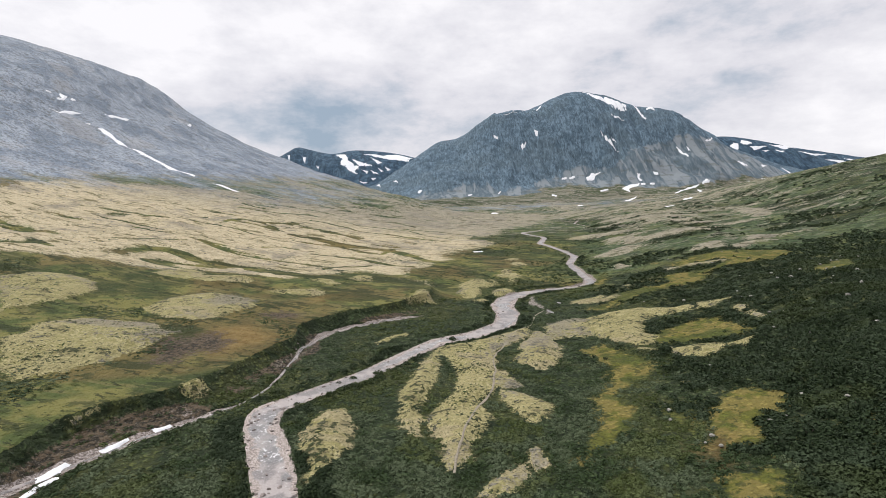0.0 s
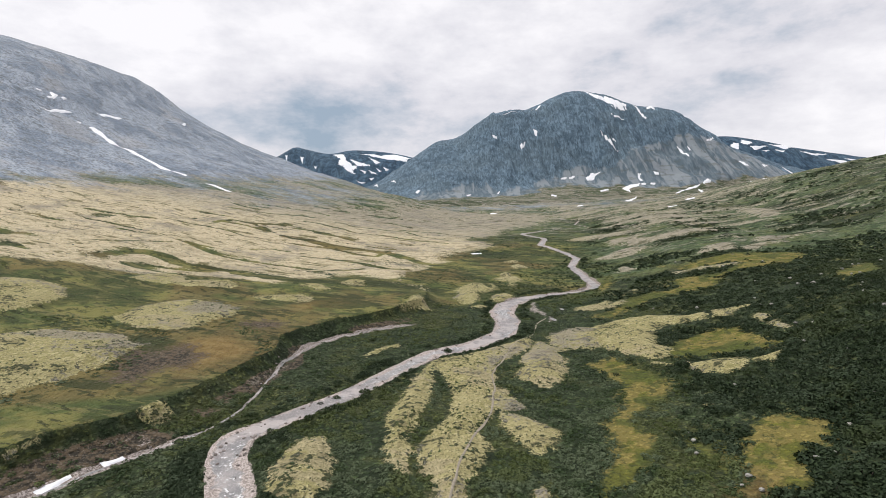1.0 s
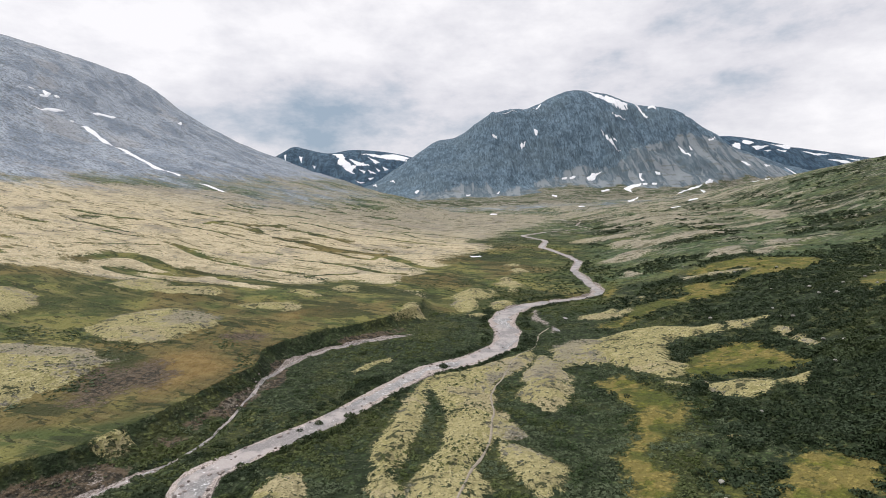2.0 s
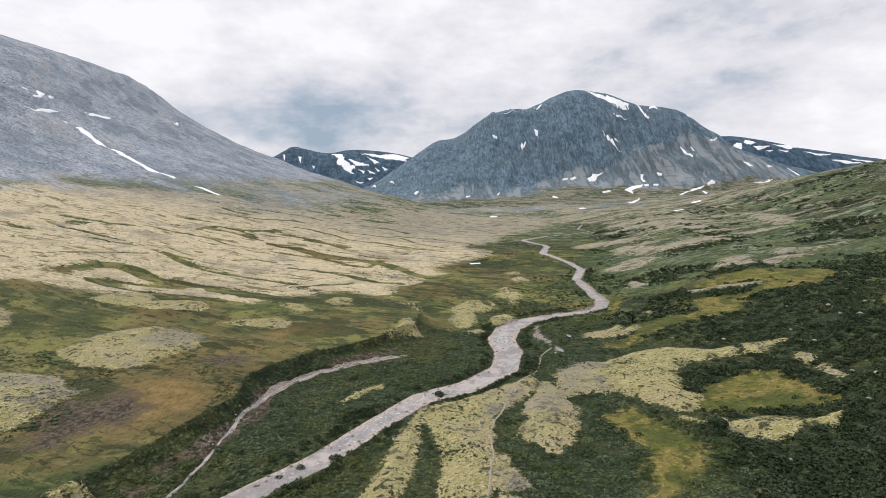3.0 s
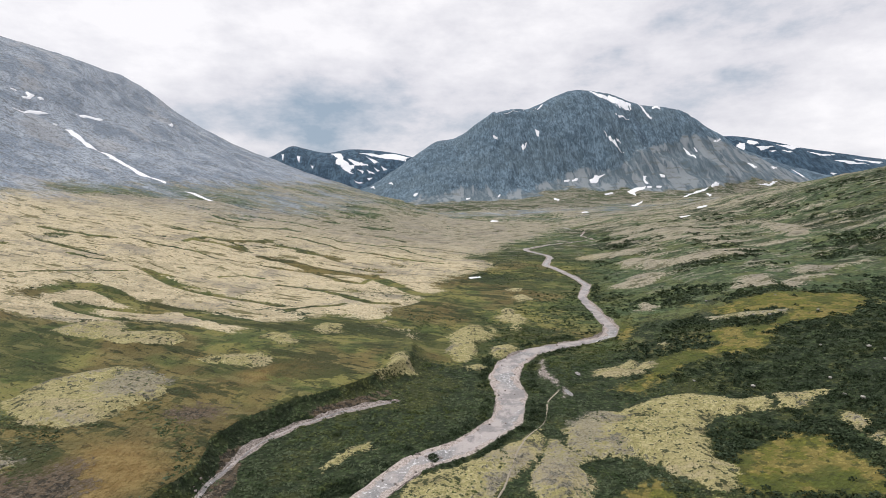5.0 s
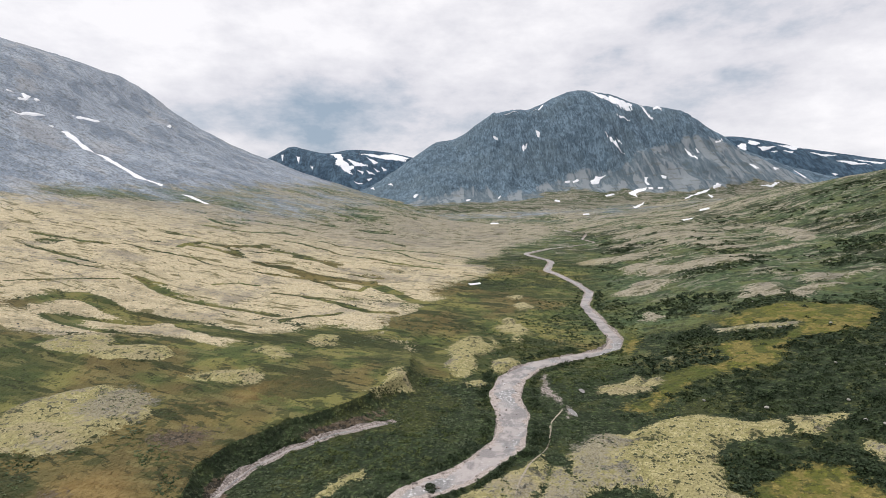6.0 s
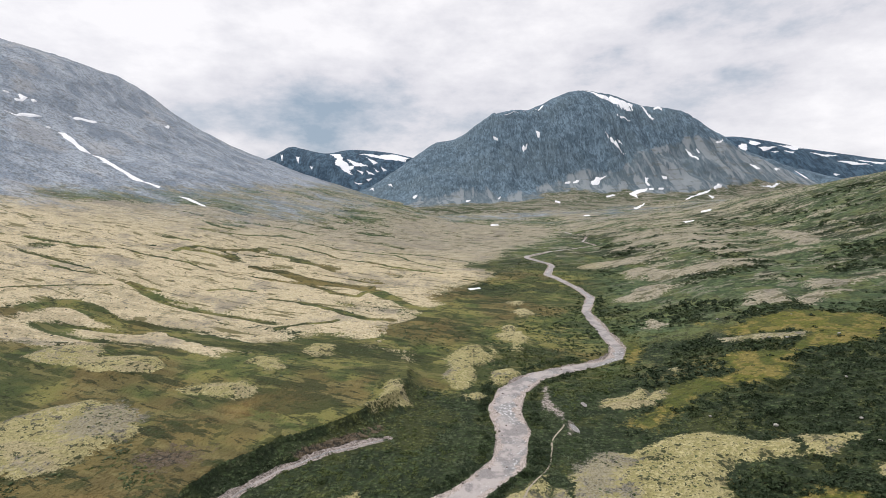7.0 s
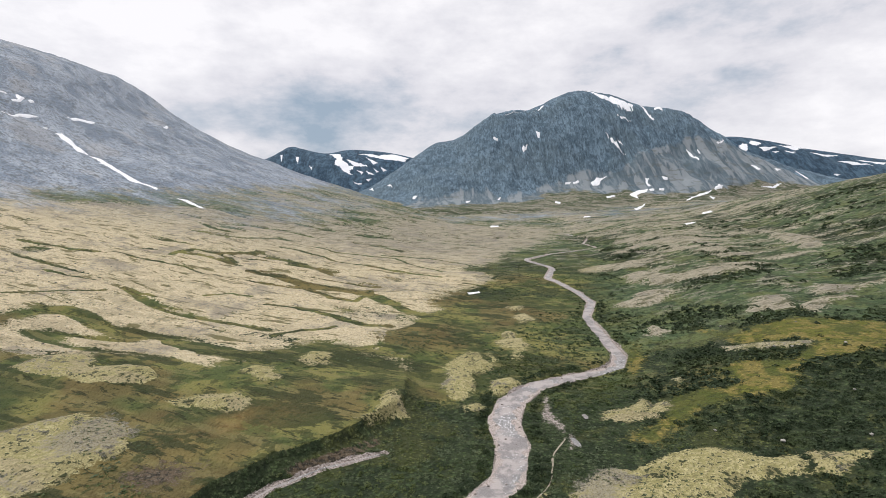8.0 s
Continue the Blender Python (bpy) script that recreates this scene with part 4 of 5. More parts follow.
def scrub(name, rng, x, y, radius, tall, material, leaves, label):
    """Low bushes in one mesh."""
    forms = [sprays(rng, leaves, 1.75 / math.sqrt(leaves))[:, 1:] for _ in range(9)]
    z = height(x, y) - 0.1 * radius
    pick, turn = rng.integers(0, 9, len(x)), rng.uniform(0, 2 * np.pi, len(x))
    shape = np.stack(forms)[pick]
    c, s = np.cos(turn)[:, None, None], np.sin(turn)[:, None, None]
    px = (shape[..., 0] * c - shape[..., 1] * s) * radius[:, None, None] + x[:, None, None]
    py = (shape[..., 0] * s + shape[..., 1] * c) * radius[:, None, None] + y[:, None, None]
    pz = shape[..., 2] * (radius * tall)[:, None, None] + z[:, None, None]
    ob = new(name, leaf_mesh(name, np.stack([px, py, pz], -1), material))
    return tagged(ob, label, "shrubs", kind="stuff")


# ---- scrub on the valley floor and the slopes ----
rng = np.random.default_rng(5)


def open_ground(x, y):
    """Where scrub can stand: 1 on heath, 0 on lichen, bog grass, gravel and in the river."""
    a, b, c = covers(x, y)
    free = 1 - ease(0.3, 0.55, a[:, 0])
    free *= 1 - 0.985 * ease(0.4, 0.6, a[:, 1])
    free *= 1 - ease(0.35, 0.6, a[:, 2])
    free *= 1 - ease(0.2, 0.5, b[:, 2])
    free *= 1 - 0.8 * ease(0.4, 0.6, c[:, 2])
    free *= 1 - 0.9 * ease(0.3, 0.7, b[:, 1]) * (np.asarray(y) < 330)
    return free * (1 - ease(0.3, 0.6, b[:, 0]))


def grown(count, y0, y1, left, right, want):
    x, y = scatter(rng, count, y0, y1, left, right)
    keep = rng.uniform(0, 1, count) < want(x, y) * open_ground(x, y)
    return x[keep], y[keep]


def floodplain(x, y):
    gap, side, _ = line_gap(x, y, SCARP)
    return ease(2, 8, -gap * side) * (1 - ease(55, 100, x - axis(y))) * ease(-0.42, 0.08, rough(x, y, 26, 81, 4, 0.6) + 0.12)


def hillside(x, y):
    return ease(35, 80, x - axis(y)) * ease(-0.2, 0.2, rough(x, y, 34, 82, 4, 0.62) + 0.42 * ease(75, 115, x - axis(y)) * (1 - ease(420, 560, y)))


x, y = grown(31000, 92, 330, -0.9, 0.75, floodplain)
scrub("willow_scrub", rng, x, y, rng.uniform(0.5, 1.25, len(x)) ** 1.2, 0.8, LEAF, 34, "low grey-green willow scrub covering the valley floor")
x, y = grown(16000, 330, 720, -0.3, 0.6, lambda x, y: floodplain(x, y) * ease(-0.4, 0.3, rough(x, y, 60, 83, 3) + 0.5 - 0.012 * line_gap(x, y, RIVER)[0]))
scrub("willow_scrub", rng, x, y, rng.uniform(0.6, 1.5, len(x)), 0.7, LEAF, 18, "low green willow scrub along the upper river")
x, y = grown(26000, 85, 330, 0.1, 1.05, hillside)
far_off = rough(x, y, 27, 89, 2) > 0.05 + 0.8 * ease(60, 100, x - axis(y))
scrub("birch_scrub", rng, x[~far_off], y[~far_off], rng.uniform(0.5, 1.6, (~far_off).sum()) ** 1.2, 0.9, WILLOW, 34, "dark dwarf birch scrub on the hillside")
scrub("willow_scrub", rng, x[far_off], y[far_off], rng.uniform(0.4, 1.1, far_off.sum()) ** 1.2, 0.8, LEAF, 36, "paler grey-green willow scrub on the hillside")
x, y = grown(24000, 330, 900, 0.15, 1.0, lambda x, y: hillside(x, y) * ease(-0.1, 0.25, rough(x, y, 45, 84, 4, 0.6) + 0.5 * (1 - ease(330, 420, y))))
scrub("birch_scrub", rng, x, y, rng.uniform(0.7, 1.9, len(x)) * (0.7 + y / 900), 0.8, WILLOW, 14, "dark dwarf birch scrub on the upper hillside")
# taller willows that line the banks
x, y = scatter(rng, 60000, 95, 560, -0.6, 0.5)
gap, _, along = line_gap(x, y, RIVER)
past = gap - np.interp(along, range(len(RIVER)), [p[2] for p in RIVER])
keep = (past > 2.2) & (past < 9) & (rng.uniform(0, 1, len(x)) < open_ground(x, y) * ease(-0.25, 0.3, rough(x, y, 24, 88, 2) + 0.3 - 0.06 * past))
scrub("bank_willow", rng, x[keep], y[keep], rng.uniform(0.7, 1.6, keep.sum()), 1.0, WILLOW, 36, "dark willow thicket lining the river banks")
# small tufts on the lichen and along the terrace edge
x, y = scatter(rng, 80000, 95, 520, -1.0, 0.9)
a, b, _ = covers(x, y)
keep = (a[:, 0] > 0.45) & (rng.uniform(0, 1, len(x)) < (1 - 0.75 * b[:, 3]) * ease(-0.05, 0.45, rough(x, y, 13, 85, 4, 0.65))) & (b[:, 2] < 0.3)
scrub("heather_tuft", rng, x[keep], y[keep], rng.uniform(0.18, 0.55, keep.sum()) * (0.8 + y[keep] / 700), 0.6, LEAF, 9, "dark heather tufts dotting the pale lichen")
# bank scrub, made denser and darker to stand in for shade on the face
x, y = scatter(rng, 30000, 95, 420, -1.0, -0.05)
gap, side, _ = line_gap(x, y, SCARP)
keep = (gap < 8) & (side < 0) & (rng.uniform(0, 1, len(x)) < 0.8 * ease(-0.3, 0.2, rough(x, y, 18, 86, 2)) * (1 - 0.85 * ease(0.35, 0.6, covers(x, y)[2][:, 2])))
scrub("scarp_scrub", rng, x[keep], y[keep], rng.uniform(0.35, 0.8, keep.sum()), 0.6, WILLOW, 20, "dark scrub on the steep terrace bank")

x, y = scatter(rng, 60000, 95, 640, -1.05, 0.05)
gap, side, _ = line_gap(x, y, SCARP)
a, b, _ = covers(x, y)
keep = (side > 0) & (gap > 1) & (a[:, 0] < 0.45) & (a[:, 2] < 0.45) & (rng.uniform(0, 1, len(x)) < ease(0.12, 0.4, rough(x, y, 34, 87, 4, 0.6)))
scrub("sedge_tuft", rng, x[keep], y[keep], rng.uniform(0.25, 0.75, keep.sum()) * (1 + y[keep] / 700), 0.5, LEAF, 9, "dark sedge and dwarf shrub tufts on the terrace")

# ---- single bushes ----
def bush_form(seed):
    r = np.random.default_rng(seed)
    base = new("willow_bush")
    lobes = [np.concatenate([sprays(r, 90, 0.14, 0.95) * s + o]) for s, o in
             ((0.8, (0, 0, 0.12)), (0.55, (0.5, 0.15, 0.1)), (0.5, (-0.42, 0.35, 0.08)), (0.52, (-0.1, -0.5, 0.05)))]
    part("crown", leaf_mesh("crown", np.concatenate(lobes), WILLOW), WILLOW, base)
    for k in range(3):
        a = r.uniform(0, 6.3)
        d = Vector((0.3 * math.cos(a), 0.3 * math.sin(a), 0.6))
        verts, faces = [], []
        for i, (f, w) in enumerate(((0, 0.05), (1, 0.02))):
            verts += [d * f + Vector((w * math.cos(q), w * math.sin(q), -0.12 * (1 - f))) for q in (0, 1.57, 3.14, 4.71)]
        faces = [(i, (i + 1) % 4, 4 + (i + 1) % 4, 4 + i) for i in range(4)]
        part("stem", mesh_of("stem", verts, faces, BARK), BARK, base)
    return tagged(base, "dense dark green willow bush on the river bank", "bush", group="willow bushes")


forms = [bush_form(s) for s in (1, 2, 3)]
spots = []
spots += [(-25.8, 195.3, 2.6), (-35.1, 190.8, 1.8), (-39.6, 185.8, 1.4), (4.5, 245.0, 2.2), (84.2, 182.5, 3.0), (4.9, 242.7, 2.2), (-49.9, 165.6, 1.6), (-74.6, 160.5, 1.7), (-32.1, 260.5, 2.0), (252.6, 304.9, 2.0), (121.2, 189.6, 2.0)]

tries = np.random.default_rng(8)
banks = []
while len(banks) < 420:
    k = tries.integers(2, 20)
    f = tries.uniform()
    p, q = RIVER[k], RIVER[k + 1]
    dx, dy = q[0] - p[0], q[1] - p[1]
    n = math.hypot(dx, dy)
    s = tries.choice((-1, 1)) * (p[2] + tries.uniform(2.5, 8))
    banks.append((p[0] + f * dx + s * dy / n, p[1] + f * dy - s * dx / n, tries.uniform(0.9, 1.9)))
bank_x, bank_y, _ = np.array(banks).T
spots += [b for b, free in zip(banks, open_ground(bank_x, bank_y)) if free > 0.5][:150 - len(spots)]
river_bushes = len(spots)
cx, cy = scatter(tries, 1400, 92, 330, 0.4, 1.0)
fit = (open_ground(cx, cy) > 0.6) & (hillside(cx, cy) > 0.5)
spots += [(px, py, tries.uniform(1.6, 3.4)) for px, py in zip(cx[fit], cy[fit])][:290 - len(spots)]
stand = height(np.array([s[0] for s in spots]), np.array([s[1] for s in spots]))
for i, (bx, by, size) in enumerate(spots):
    m = pose(bx, by, stand[i] - 0.05, 0, 0, (i * 77) % 360)
    ob = forms[i] if i < 3 else copy_thing(forms[i % 3], m)
    ob.matrix_basis = m @ Matrix.Diagonal((size, size * (0.85 + 0.3 * ((i * 37) % 10) / 10), size * (1.1 if i >= river_bushes else 0.85), 1))
    if i >= river_bushes:
        tagged(ob, "dark mountain birch bush on the hillside", group="birch bushes")


# ---- stones ----
def stone_form(name, seed, material):
    bm = bmesh.new()
    bmesh.ops.create_icosphere(bm, subdivisions=1, radius=1)
    r = random.Random(seed)
    cut = [(Vector((r.gauss(0, 1), r.gauss(0, 1), r.gauss(0, 1))).normalized(), r.uniform(0.55, 0.8)) for _ in range(5)]
    for v in bm.verts:
        for nrm, d in cut:
            over = v.co.dot(nrm) - d
            if over > 0:
                v.co -= nrm * over
        v.co *= r.uniform(0.9, 1.08)
        v.co.z *= 0.75
    me = bpy.data.meshes.new(name)
    bm.to_mesh(me)
    bm.free()
    me.materials.append(material)
    return me


rocks = [stone_form("boulder", s, STONE) for s in range(5)]
dark_rocks = [stone_form("boulder", s + 20, DARK_STONE) for s in range(5)]
wet = [stone_form("river_stone", s + 9, WET_STONE) for s in range(5)]


def stone(name, me, bx, by, bz, size, i, label, category, group):
    ob = new(name, me)
    ob.matrix_basis = pose(bx, by, bz, 0, 0, (i * 83) % 360) @ Matrix.Diagonal((size * (0.8 + 0.05 * (i % 9)), size, size * 0.85, 1))
    return tagged(ob, label, category, group)


for i, (bx, by, size) in enumerate([(170.9, 218.0, 0.9), (159.4, 195.2, 1.6), (159.0, 199.4, 1.0), (144.2, 163.5, 1.0), (130.9, 175.6, 0.9), (101.7, 137.5, 0.9), (87.6, 129.1, 1.0), (154.1, 174.8, 0.9), (152.3, 244.4, 1.2), (172.8, 204.9, 1.1), (130.0, 193.3, 1.0)]):
    stone("boulder", rocks[i % 5], bx, by, ground_z(bx, by) + 0.35 * size, size, i, "large pale grey boulder standing out of dark scrub", "boulder", "hillside boulders")

cx, cy = scatter(tries, 200, 110, 420, 0.35, 1.05)
cx, cy = cx[hillside(cx, cy) > 0.3][:75], cy[hillside(cx, cy) > 0.3][:75]
cz = height(cx, cy)
for count in range(len(cx)):
    size = tries.uniform(0.3, 0.8) * (1 + cy[count] / 500)
    stone("boulder", rocks[count % 5], cx[count], cy[count], cz[count] + 0.3 * size + 0.3, size, count, "pale grey boulder among dark scrub on the hillside", "boulder", "hillside boulders")
cx, cy = scatter(tries, 420, 340, 680, -0.85, -0.05)
a, b, _ = covers(cx, cy)
dry = (a[:, 0] > 0.6) & (b[:, 3] > 0.5)
cx, cy = cx[dry][:130], cy[dry][:130]
cz = height(cx, cy)
for i in range(len(cx)):
    size = tries.uniform(0.35, 0.9)
    stone("boulder", dark_rocks[i % 5], cx[i], cy[i], cz[i] + 0.3 * size, size, i, "dark weathered boulder lying on pale lichen", "boulder", "plateau boulders")
for i in range(170):
    k = tries.integers(2, 20)
    f = tries.uniform()
    p, q = RIVER[k], RIVER[k + 1]
    dx, dy = q[0] - p[0], q[1] - p[1]
    n = math.hypot(dx, dy)
    s = tries.choice((-1, 1)) * (p[2] * (1 - tries.uniform() ** 2 * 0.9) + 0.6)
    bx, by = p[0] + f * dx + s * dy / n, p[1] + f * dy - s * dx / n
    size = tries.uniform(0.25, 0.8)
    stone("river_stone", wet[i % 5], bx, by, float(bend(np.array([by]), FLOOR)[0]) - 0.45 + 0.1 * size, size, i, "rounded wet stone in the shallow river", "stone", "river stones")


for i in range(60):
    k = tries.integers(3, len(STREAM) - 1)
    f = tries.uniform()
    (ax, ay), (qx, qy) = STREAM[k], STREAM[k + 1] if k + 1 < len(STREAM) else STREAM[k]
    bx, by = ax + f * (qx - ax) + tries.uniform(-2.2, 2.2), ay + f * (qy - ay) + tries.uniform(-1.5, 1.5)
    size = tries.uniform(0.2, 0.6)
    stone("brook_stone", wet[i % 5], bx, by, ground_z(bx, by) + 0.2 * size, size, i, "grey stone lying in the gravel bed of the brook", "stone", "brook stones")


# ---- snow ----
def land_top(x, y):
    return np.maximum(np.maximum(height(x, y), np.where(y > 1430, mountain_height(x, y), -99)), np.maximum(
        np.where((x < 500) & (y > 2650), range_height(x, y, FAR_LEFT, 2650, 3300, 71), -99),
        np.where((x > 700) & (y > 2350), range_height(x, y, FAR_RIGHT, 2350, 2900, 73), -99)))


def snow(label, *outline):
    """An old snow field lying on the land within an outline of the plan."""
    px, py = np.array(outline, float).T
    wide, deep = np.ptp(px), np.ptp(py)
    area = abs(np.dot(px, np.roll(py, 1)) - np.dot(py, np.roll(px, 1))) / 2
    nx = ny = 34 if area > 0.3 * wide * deep else 90
    gx, gy = np.meshgrid(np.linspace(px.min() - 0.1 * wide, px.max() + 0.1 * wide, nx), np.linspace(py.min() - 0.1 * deep, py.max() + 0.1 * deep, ny))
    span = math.sqrt(wide * deep)
    sd = inside(gx / wide * span, gy / deep * span, [(a / wide * span, b / deep * span) for a, b in outline])
    full = max(sd.max(), 0.01 * span)
    sd = sd + min(0.05 * span, 0.45 * full) * rough(gx / wide * span, gy / deep * span, span / 4, 91, 3, 0.6)
    thick = 2.2 if gy.mean() > 1000 else 0.28
    sd = sd - min(0.008 * span, 0.1 * full)
    gz = land_top(gx, gy) + np.clip(sd / min(0.1 * span, 0.7 * full), -1, 1) * thick
    ids = np.arange(nx * ny).reshape(ny, nx)
    near = sd > -min(0.06 * span, 0.7 * full)
    faces = [(int(ids[j, i]), int(ids[j, i + 1]), int(ids[j + 1, i + 1]), int(ids[j + 1, i])) for j in range(ny - 1) for i in range(nx - 1) if near[j:j + 2, i:i + 2].any()]
    me = mesh_of("snow_patch", np.stack([gx, gy, gz], -1).reshape(-1, 3), faces, SNOW, True)
    bm = bmesh.new()
    bm.from_mesh(me)
    bmesh.ops.delete(bm, geom=[v for v in bm.verts if not v.link_faces], context="VERTS")
    bm.to_mesh(me)
    bm.free()
    return tagged(new("snow_patch", me), label, "snow", "snow patches")


snow("white snow patch lying on the grey mountain", (557, 2149), (674, 2098), (743, 2078), (717, 2032), (682, 2027), (671, 2054), (620, 2085), (605, 2102))
snow("white snow patch lying on the grey mountain", (770, 2097), (783, 2078), (802, 2016), (792, 2009), (783, 2052))
snow("white snow patch lying on the grey mountain", (831, 2097), (861, 2082), (851, 2062), (829, 2085))
snow("white snow patch lying on the grey mountain", (654, 1995), (700, 1981), (696, 1978), (667, 1984))
snow("white snow patch lying on the grey mountain", (243, 2065), (321, 2068), (251, 2066))
snow("white snow patch lying on the grey mountain", (411, 2128), (400, 2097), (359, 2062))
snow("white snow patch lying on the grey mountain", (196, 1992), (216, 1984), (213, 1976), (199, 1977))
snow("white snow patch lying on the grey mountain", (353, 1980), (367, 1967), (362, 1952), (356, 1959))
snow("white snow patch lying on the grey mountain", (294, 1933), (311, 1936), (322, 1961), (310, 1926), (299, 1916))
snow("white snow patch lying on the grey mountain", (593, 1922), (608, 1911), (631, 1897), (653, 1872), (647, 1872), (619, 1886), (598, 1910))
snow("white snow patch lying on the grey mountain", (632, 1922), (641, 1912), (646, 1900), (635, 1912))
snow("white snow patch lying on the grey mountain", (884, 1927), (892, 1908), (897, 1852), (892, 1850), (886, 1893))
snow("white snow patch lying on the grey mountain", (929, 1943), (935, 1920), (927, 1922))
snow("white snow patch lying on the grey mountain", (1016, 1975), (1055, 2001), (1055, 1995), (1023, 1971))
snow("white snow patch lying on the grey mountain", (510, 1805), (530, 1818), (562, 1806), (543, 1804), (536, 1793), (509, 1789))
snow("white snow patch lying on the grey mountain", (423, 1808), (445, 1812), (439, 1802), (423, 1802))
snow("white snow patch lying on the grey mountain", (451, 1811), (477, 1819), (469, 1804), (451, 1801))
snow("white snow patch lying on the grey mountain", (680, 1772), (689, 1768), (680, 1752), (684, 1734), (675, 1733), (673, 1749))
snow("white snow patch lying on the grey mountain", (732, 1772), (751, 1766), (746, 1755), (734, 1756))
snow("white snow patch lying on the grey mountain", (601, 1695), (632, 1716), (670, 1720), (652, 1693), (620, 1684), (618, 1657), (606, 1678))
snow("white snow patch lying on the grey mountain", (672, 1719), (690, 1721), (684, 1707), (669, 1705))
snow("white snow patch lying on the grey mountain", (704, 1721), (721, 1718), (715, 1709), (700, 1712))
snow("white snow patch lying on the grey mountain", (746, 1621), (772, 1646), (810, 1676), (855, 1686), (836, 1672), (790, 1650), (739, 1602))
snow("white snow patch lying on the grey mountain", (832, 1658), (842, 1637), (827, 1622))
snow("white snow patch lying on the grey mountain", (865, 1693), (924, 1742), (895, 1701), (867, 1687))
snow("white snow patch lying on the grey mountain", (518, 1673), (550, 1681), (549, 1671), (521, 1664))
snow("white snow patch lying on the grey mountain", (345, 1606), (364, 1606), (355, 1577), (342, 1586))
snow("white snow patch lying on the grey mountain", (535, 1485), (628, 1631), (619, 1607), (530, 1446))
snow("white snow patch lying on the grey mountain", (510, 1073), (532, 1072), (519, 1052), (501, 1050))
snow("white snow patch lying on the grey mountain", (416, 945), (434, 940), (423, 922), (404, 913))
snow("white snow patch lying on the grey mountain", (341, 1284), (363, 1296), (347, 1244), (333, 1251))
snow("white snow patch lying on the grey mountain", (-87, 1718), (-80, 1747), (-71, 1731), (-80, 1705))
snow("white snow patch lying on the grey mountain", (185, 1695), (195, 1728), (199, 1724), (186, 1673))
snow("white snow patch lying on the grey mountain", (80, 1639), (97, 1656), (94, 1635), (81, 1603))
snow("white snow patch lying on the grey mountain", (114, 1194), (136, 1218), (127, 1156), (109, 1132))
snow("long white snow streak on the scree slope", (-875, 1131), (-871, 1142), (-868, 1140), (-870, 1128))
snow("long white snow streak on the scree slope", (-844, 1120), (-846, 1139), (-860, 1148), (-861, 1156), (-846, 1157), (-836, 1129), (-838, 1117))
snow("long white snow streak on the scree slope", (-838, 1153), (-838, 1161), (-831, 1162), (-830, 1150))
snow("long white snow streak on the scree slope", (-823, 1070), (-811, 1083), (-801, 1111), (-790, 1118), (-793, 1095), (-808, 1072))
snow("long white snow streak on the scree slope", (-780, 1182), (-777, 1199), (-752, 1228), (-749, 1211), (-767, 1184))
snow("long white snow streak on the scree slope", (-759, 1086), (-752, 1091), (-750, 1083))
snow("long white snow streak on the scree slope", (-731, 1079), (-725, 1089), (-700, 1080), (-683, 1065), (-652, 1055), (-649, 1045), (-663, 1040), (-681, 1056), (-709, 1066))
snow("long white snow streak on the scree slope", (-639, 1035), (-633, 1041), (-606, 1026), (-557, 995), (-498, 953), (-454, 924), (-450, 914), (-494, 938), (-554, 978), (-599, 1008))
snow("long white snow streak on the scree slope", (-406, 888), (-390, 889), (-347, 861), (-348, 852), (-382, 873))
snow("long white snow streak on the scree slope", (-732, 1458), (-729, 1486), (-721, 1461))
snow("white snow field on the distant dark peak", (-683, 3218), (-612, 3184), (-580, 3097), (-506, 3039), (-530, 3019), (-503, 2981), (-557, 3012), (-601, 3056), (-627, 3077), (-620, 3113))
snow("white snow field on the distant dark peak", (-578, 3124), (-483, 3080), (-420, 3039), (-508, 3055))
snow("white snow field on the distant dark peak", (-449, 3142), (-368, 3084), (-394, 3063))
snow("white snow field on the distant dark peak", (-350, 3052), (-312, 3033), (-332, 3018))
snow("white snow field on the distant dark peak", (-390, 3031), (-353, 3012), (-366, 3002))
snow("white snow field on the distant dark peak", (-431, 3015), (-370, 2981), (-413, 2987))
snow("white snow field on the distant dark peak", (-488, 3022), (-444, 3007), (-448, 2990))
snow("white snow field on the distant dark peak", (-867, 3138), (-847, 3146), (-838, 3082), (-852, 3099))
snow("white snow field on the distant dark peak", (-965, 3155), (-946, 3144), (-935, 3085))
snow("white snow field on the distant dark peak", (-489, 2939), (-431, 2916), (-458, 2916))
snow("white snow field on the distant dark peak", (-422, 2950), (-388, 2955), (-406, 2934))
snow("white snow field on the distant dark peak", (-266, 1996), (-249, 1987), (-237, 1920))
snow("white snow field on the distant dark peak", (-193, 1935), (-173, 1917), (-168, 1889))
snow("white snow field on the distant dark peak", (-770, 3072), (-749, 3057), (-747, 3034))
snow("white snow field on the distant dark peak", (-86, 1735), (-71, 1738), (-78, 1708))
snow("white snow band on the distant ridge", (1090, 2024), (1647, 2818), (1703, 2783), (1662, 2764), (1585, 2789))
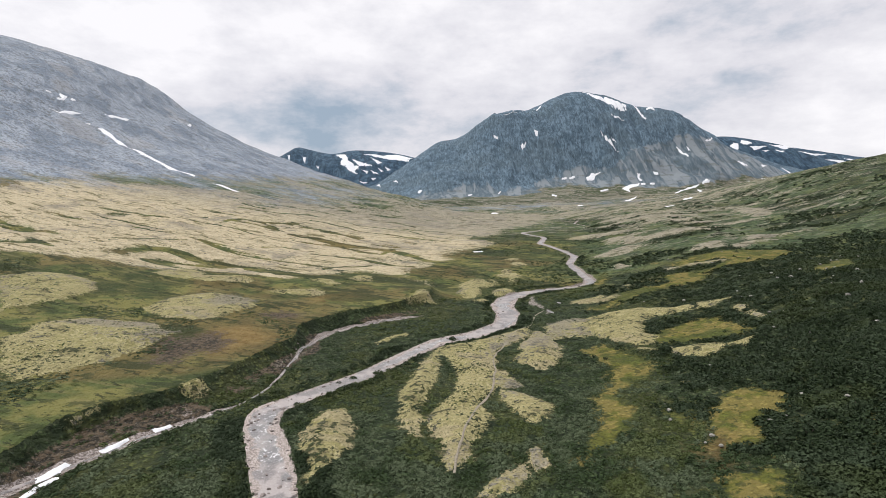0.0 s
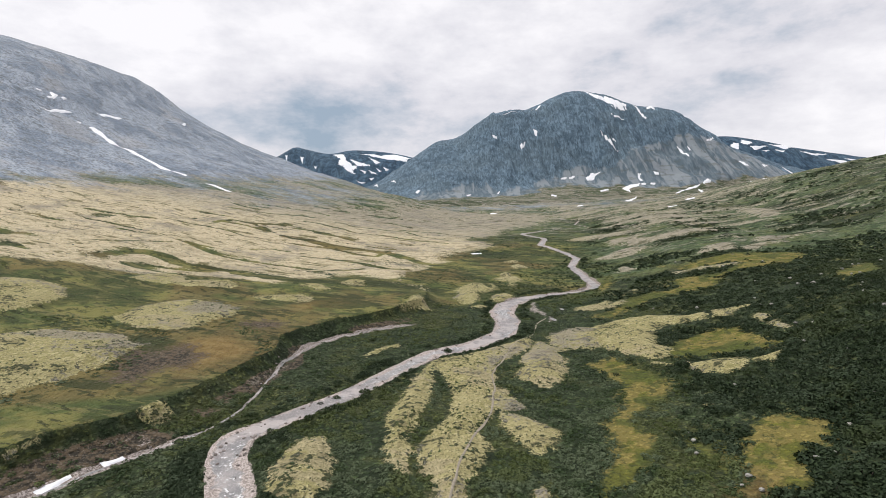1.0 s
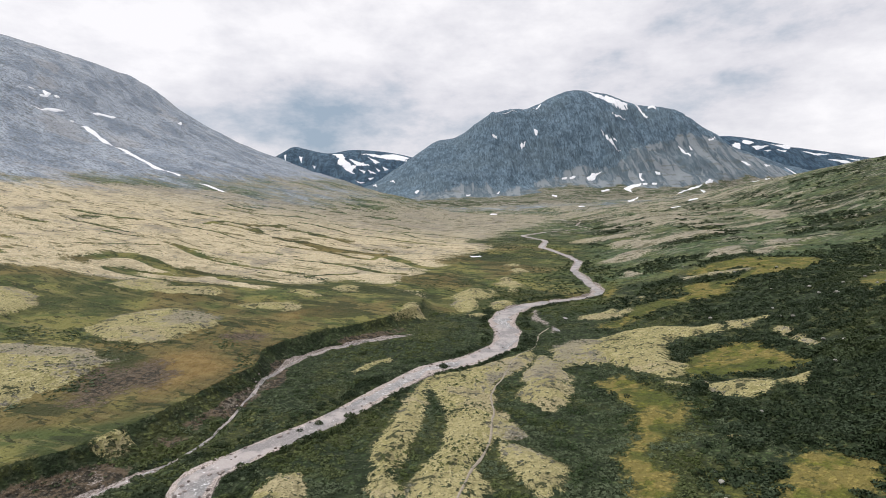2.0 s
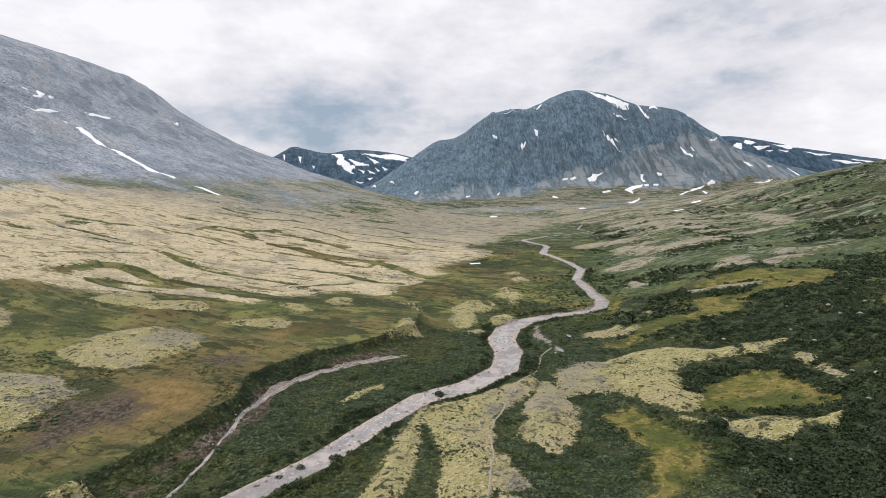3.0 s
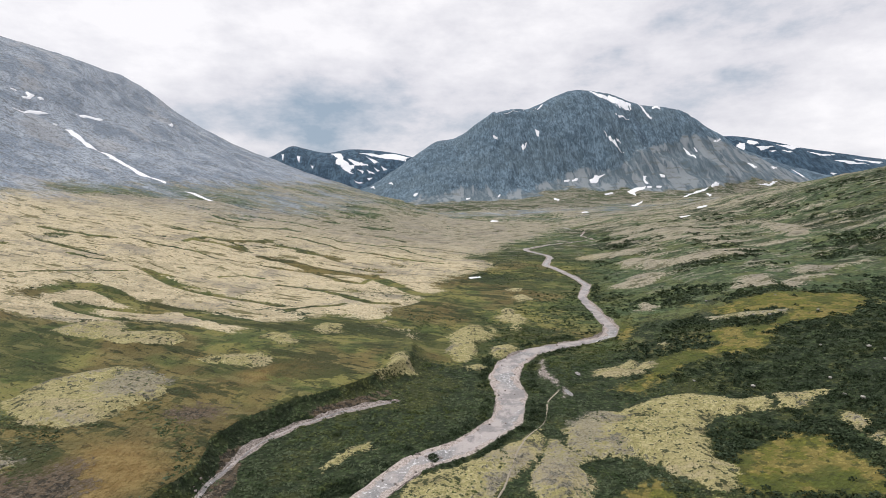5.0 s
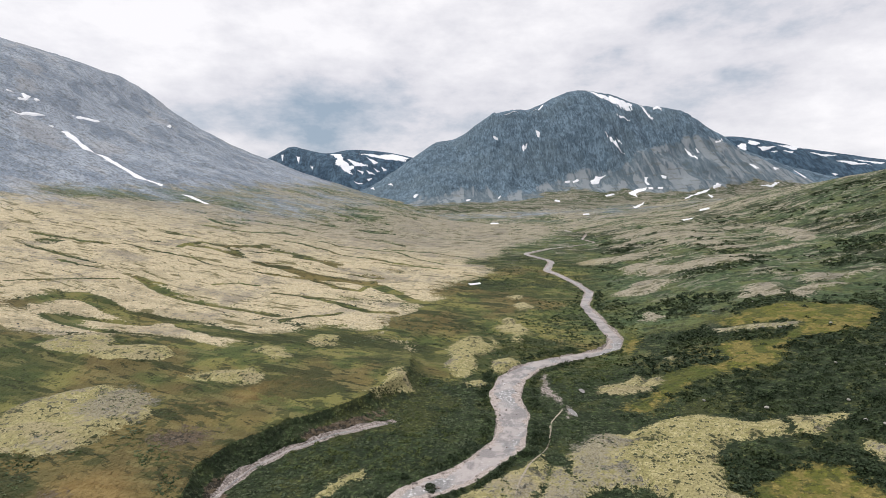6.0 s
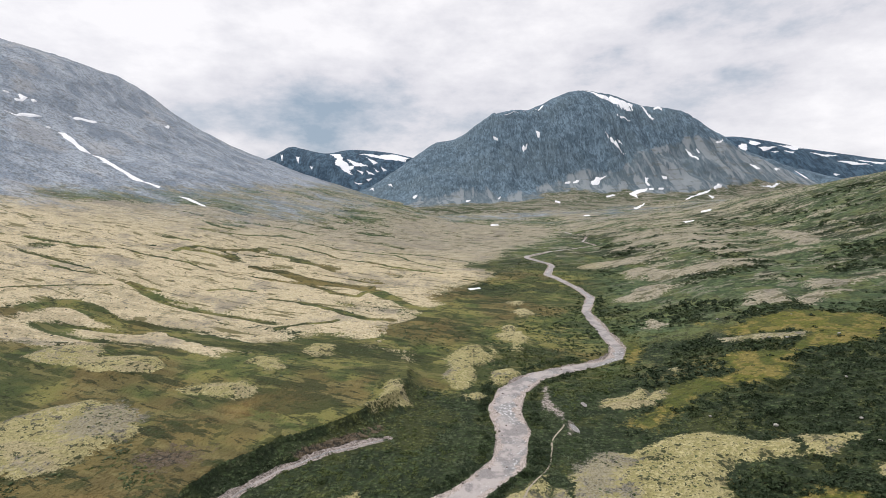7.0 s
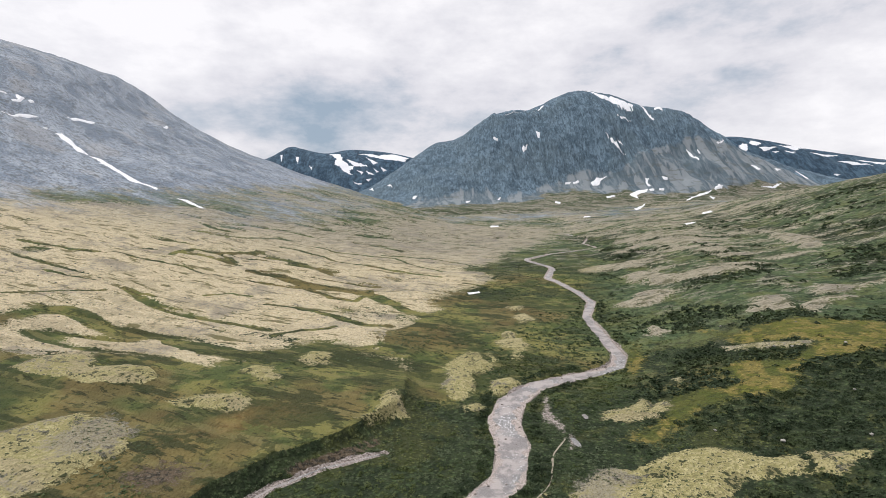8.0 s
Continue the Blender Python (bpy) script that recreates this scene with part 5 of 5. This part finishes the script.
snow("white snow band on the distant ridge", (1578, 2777), (1608, 2762), (1581, 2742), (1559, 2770))
snow("white snow band on the distant ridge", (1665, 2757), (1762, 2766), (1672, 2729))
snow("white snow band on the distant ridge", (1715, 2737), (1756, 2732), (1731, 2727))
snow("white snow band on the distant ridge", (1791, 2800), (1981, 2847), (1872, 2779))
snow("white snow band on the distant ridge", (1791, 2750), (1863, 2766), (1815, 2729))
snow("white snow band on the distant ridge", (1941, 2779), (2127, 2810), (1997, 2760))
snow("white snow band on the distant ridge", (2194, 2785), (2356, 2779), (2313, 2752), (2221, 2770))
snow("white snow band on the distant ridge", (2071, 2754), (2179, 2756), (2258, 2739), (2129, 2731))
snow("white snow band on the distant ridge", (1102, 1904), (1148, 1910), (1117, 1876))
snow("white snow band on the distant ridge", (1343, 2019), (1345, 1942), (1338, 1947))
snow("white snow band on the distant ridge", (1218, 1946), (1259, 1970), (1217, 1928))
snow("white snow band on the distant ridge", (1965, 2634), (2006, 2635), (1974, 2622))
snow("white snow band on the distant ridge", (1056, 1758), (1173, 1818), (1100, 1766))
snow("dirty white snow remnant beside the stream bed", (-89.4, 148.1), (-86.1, 152.4), (-84.9, 151.9), (-87.5, 146.9))
snow("dirty white snow remnant beside the stream bed", (-96.8, 134.8), (-93.1, 142.2), (-91.7, 141.9), (-94.3, 134.2))
snow("dirty white snow remnant beside the stream bed", (-103.2, 120.9), (-100.8, 128.1), (-99.0, 128.3), (-99.3, 124.2), (-101.2, 118.7))
snow("dirty white snow remnant beside the stream bed", (-100.1, 111.7), (-100.1, 117.0), (-98.6, 122.2), (-97.0, 120.9), (-98.5, 111.8))
snow("small white snow patch under the bank", (33.9, 572.5), (45.8, 586.8), (47.6, 580.6), (35.9, 569.4))
snow("small white snow patch under the bank", (111.2, 1185.4), (132.6, 1201.3), (129.1, 1169.5), (110.8, 1155.3))
snow("white snow field on the distant dark peak", (-501, 3192), (-409, 3174), (-295, 3229), (-190, 3228), (-215, 3150), (-272, 3133), (-345, 3138), (-434, 3144))
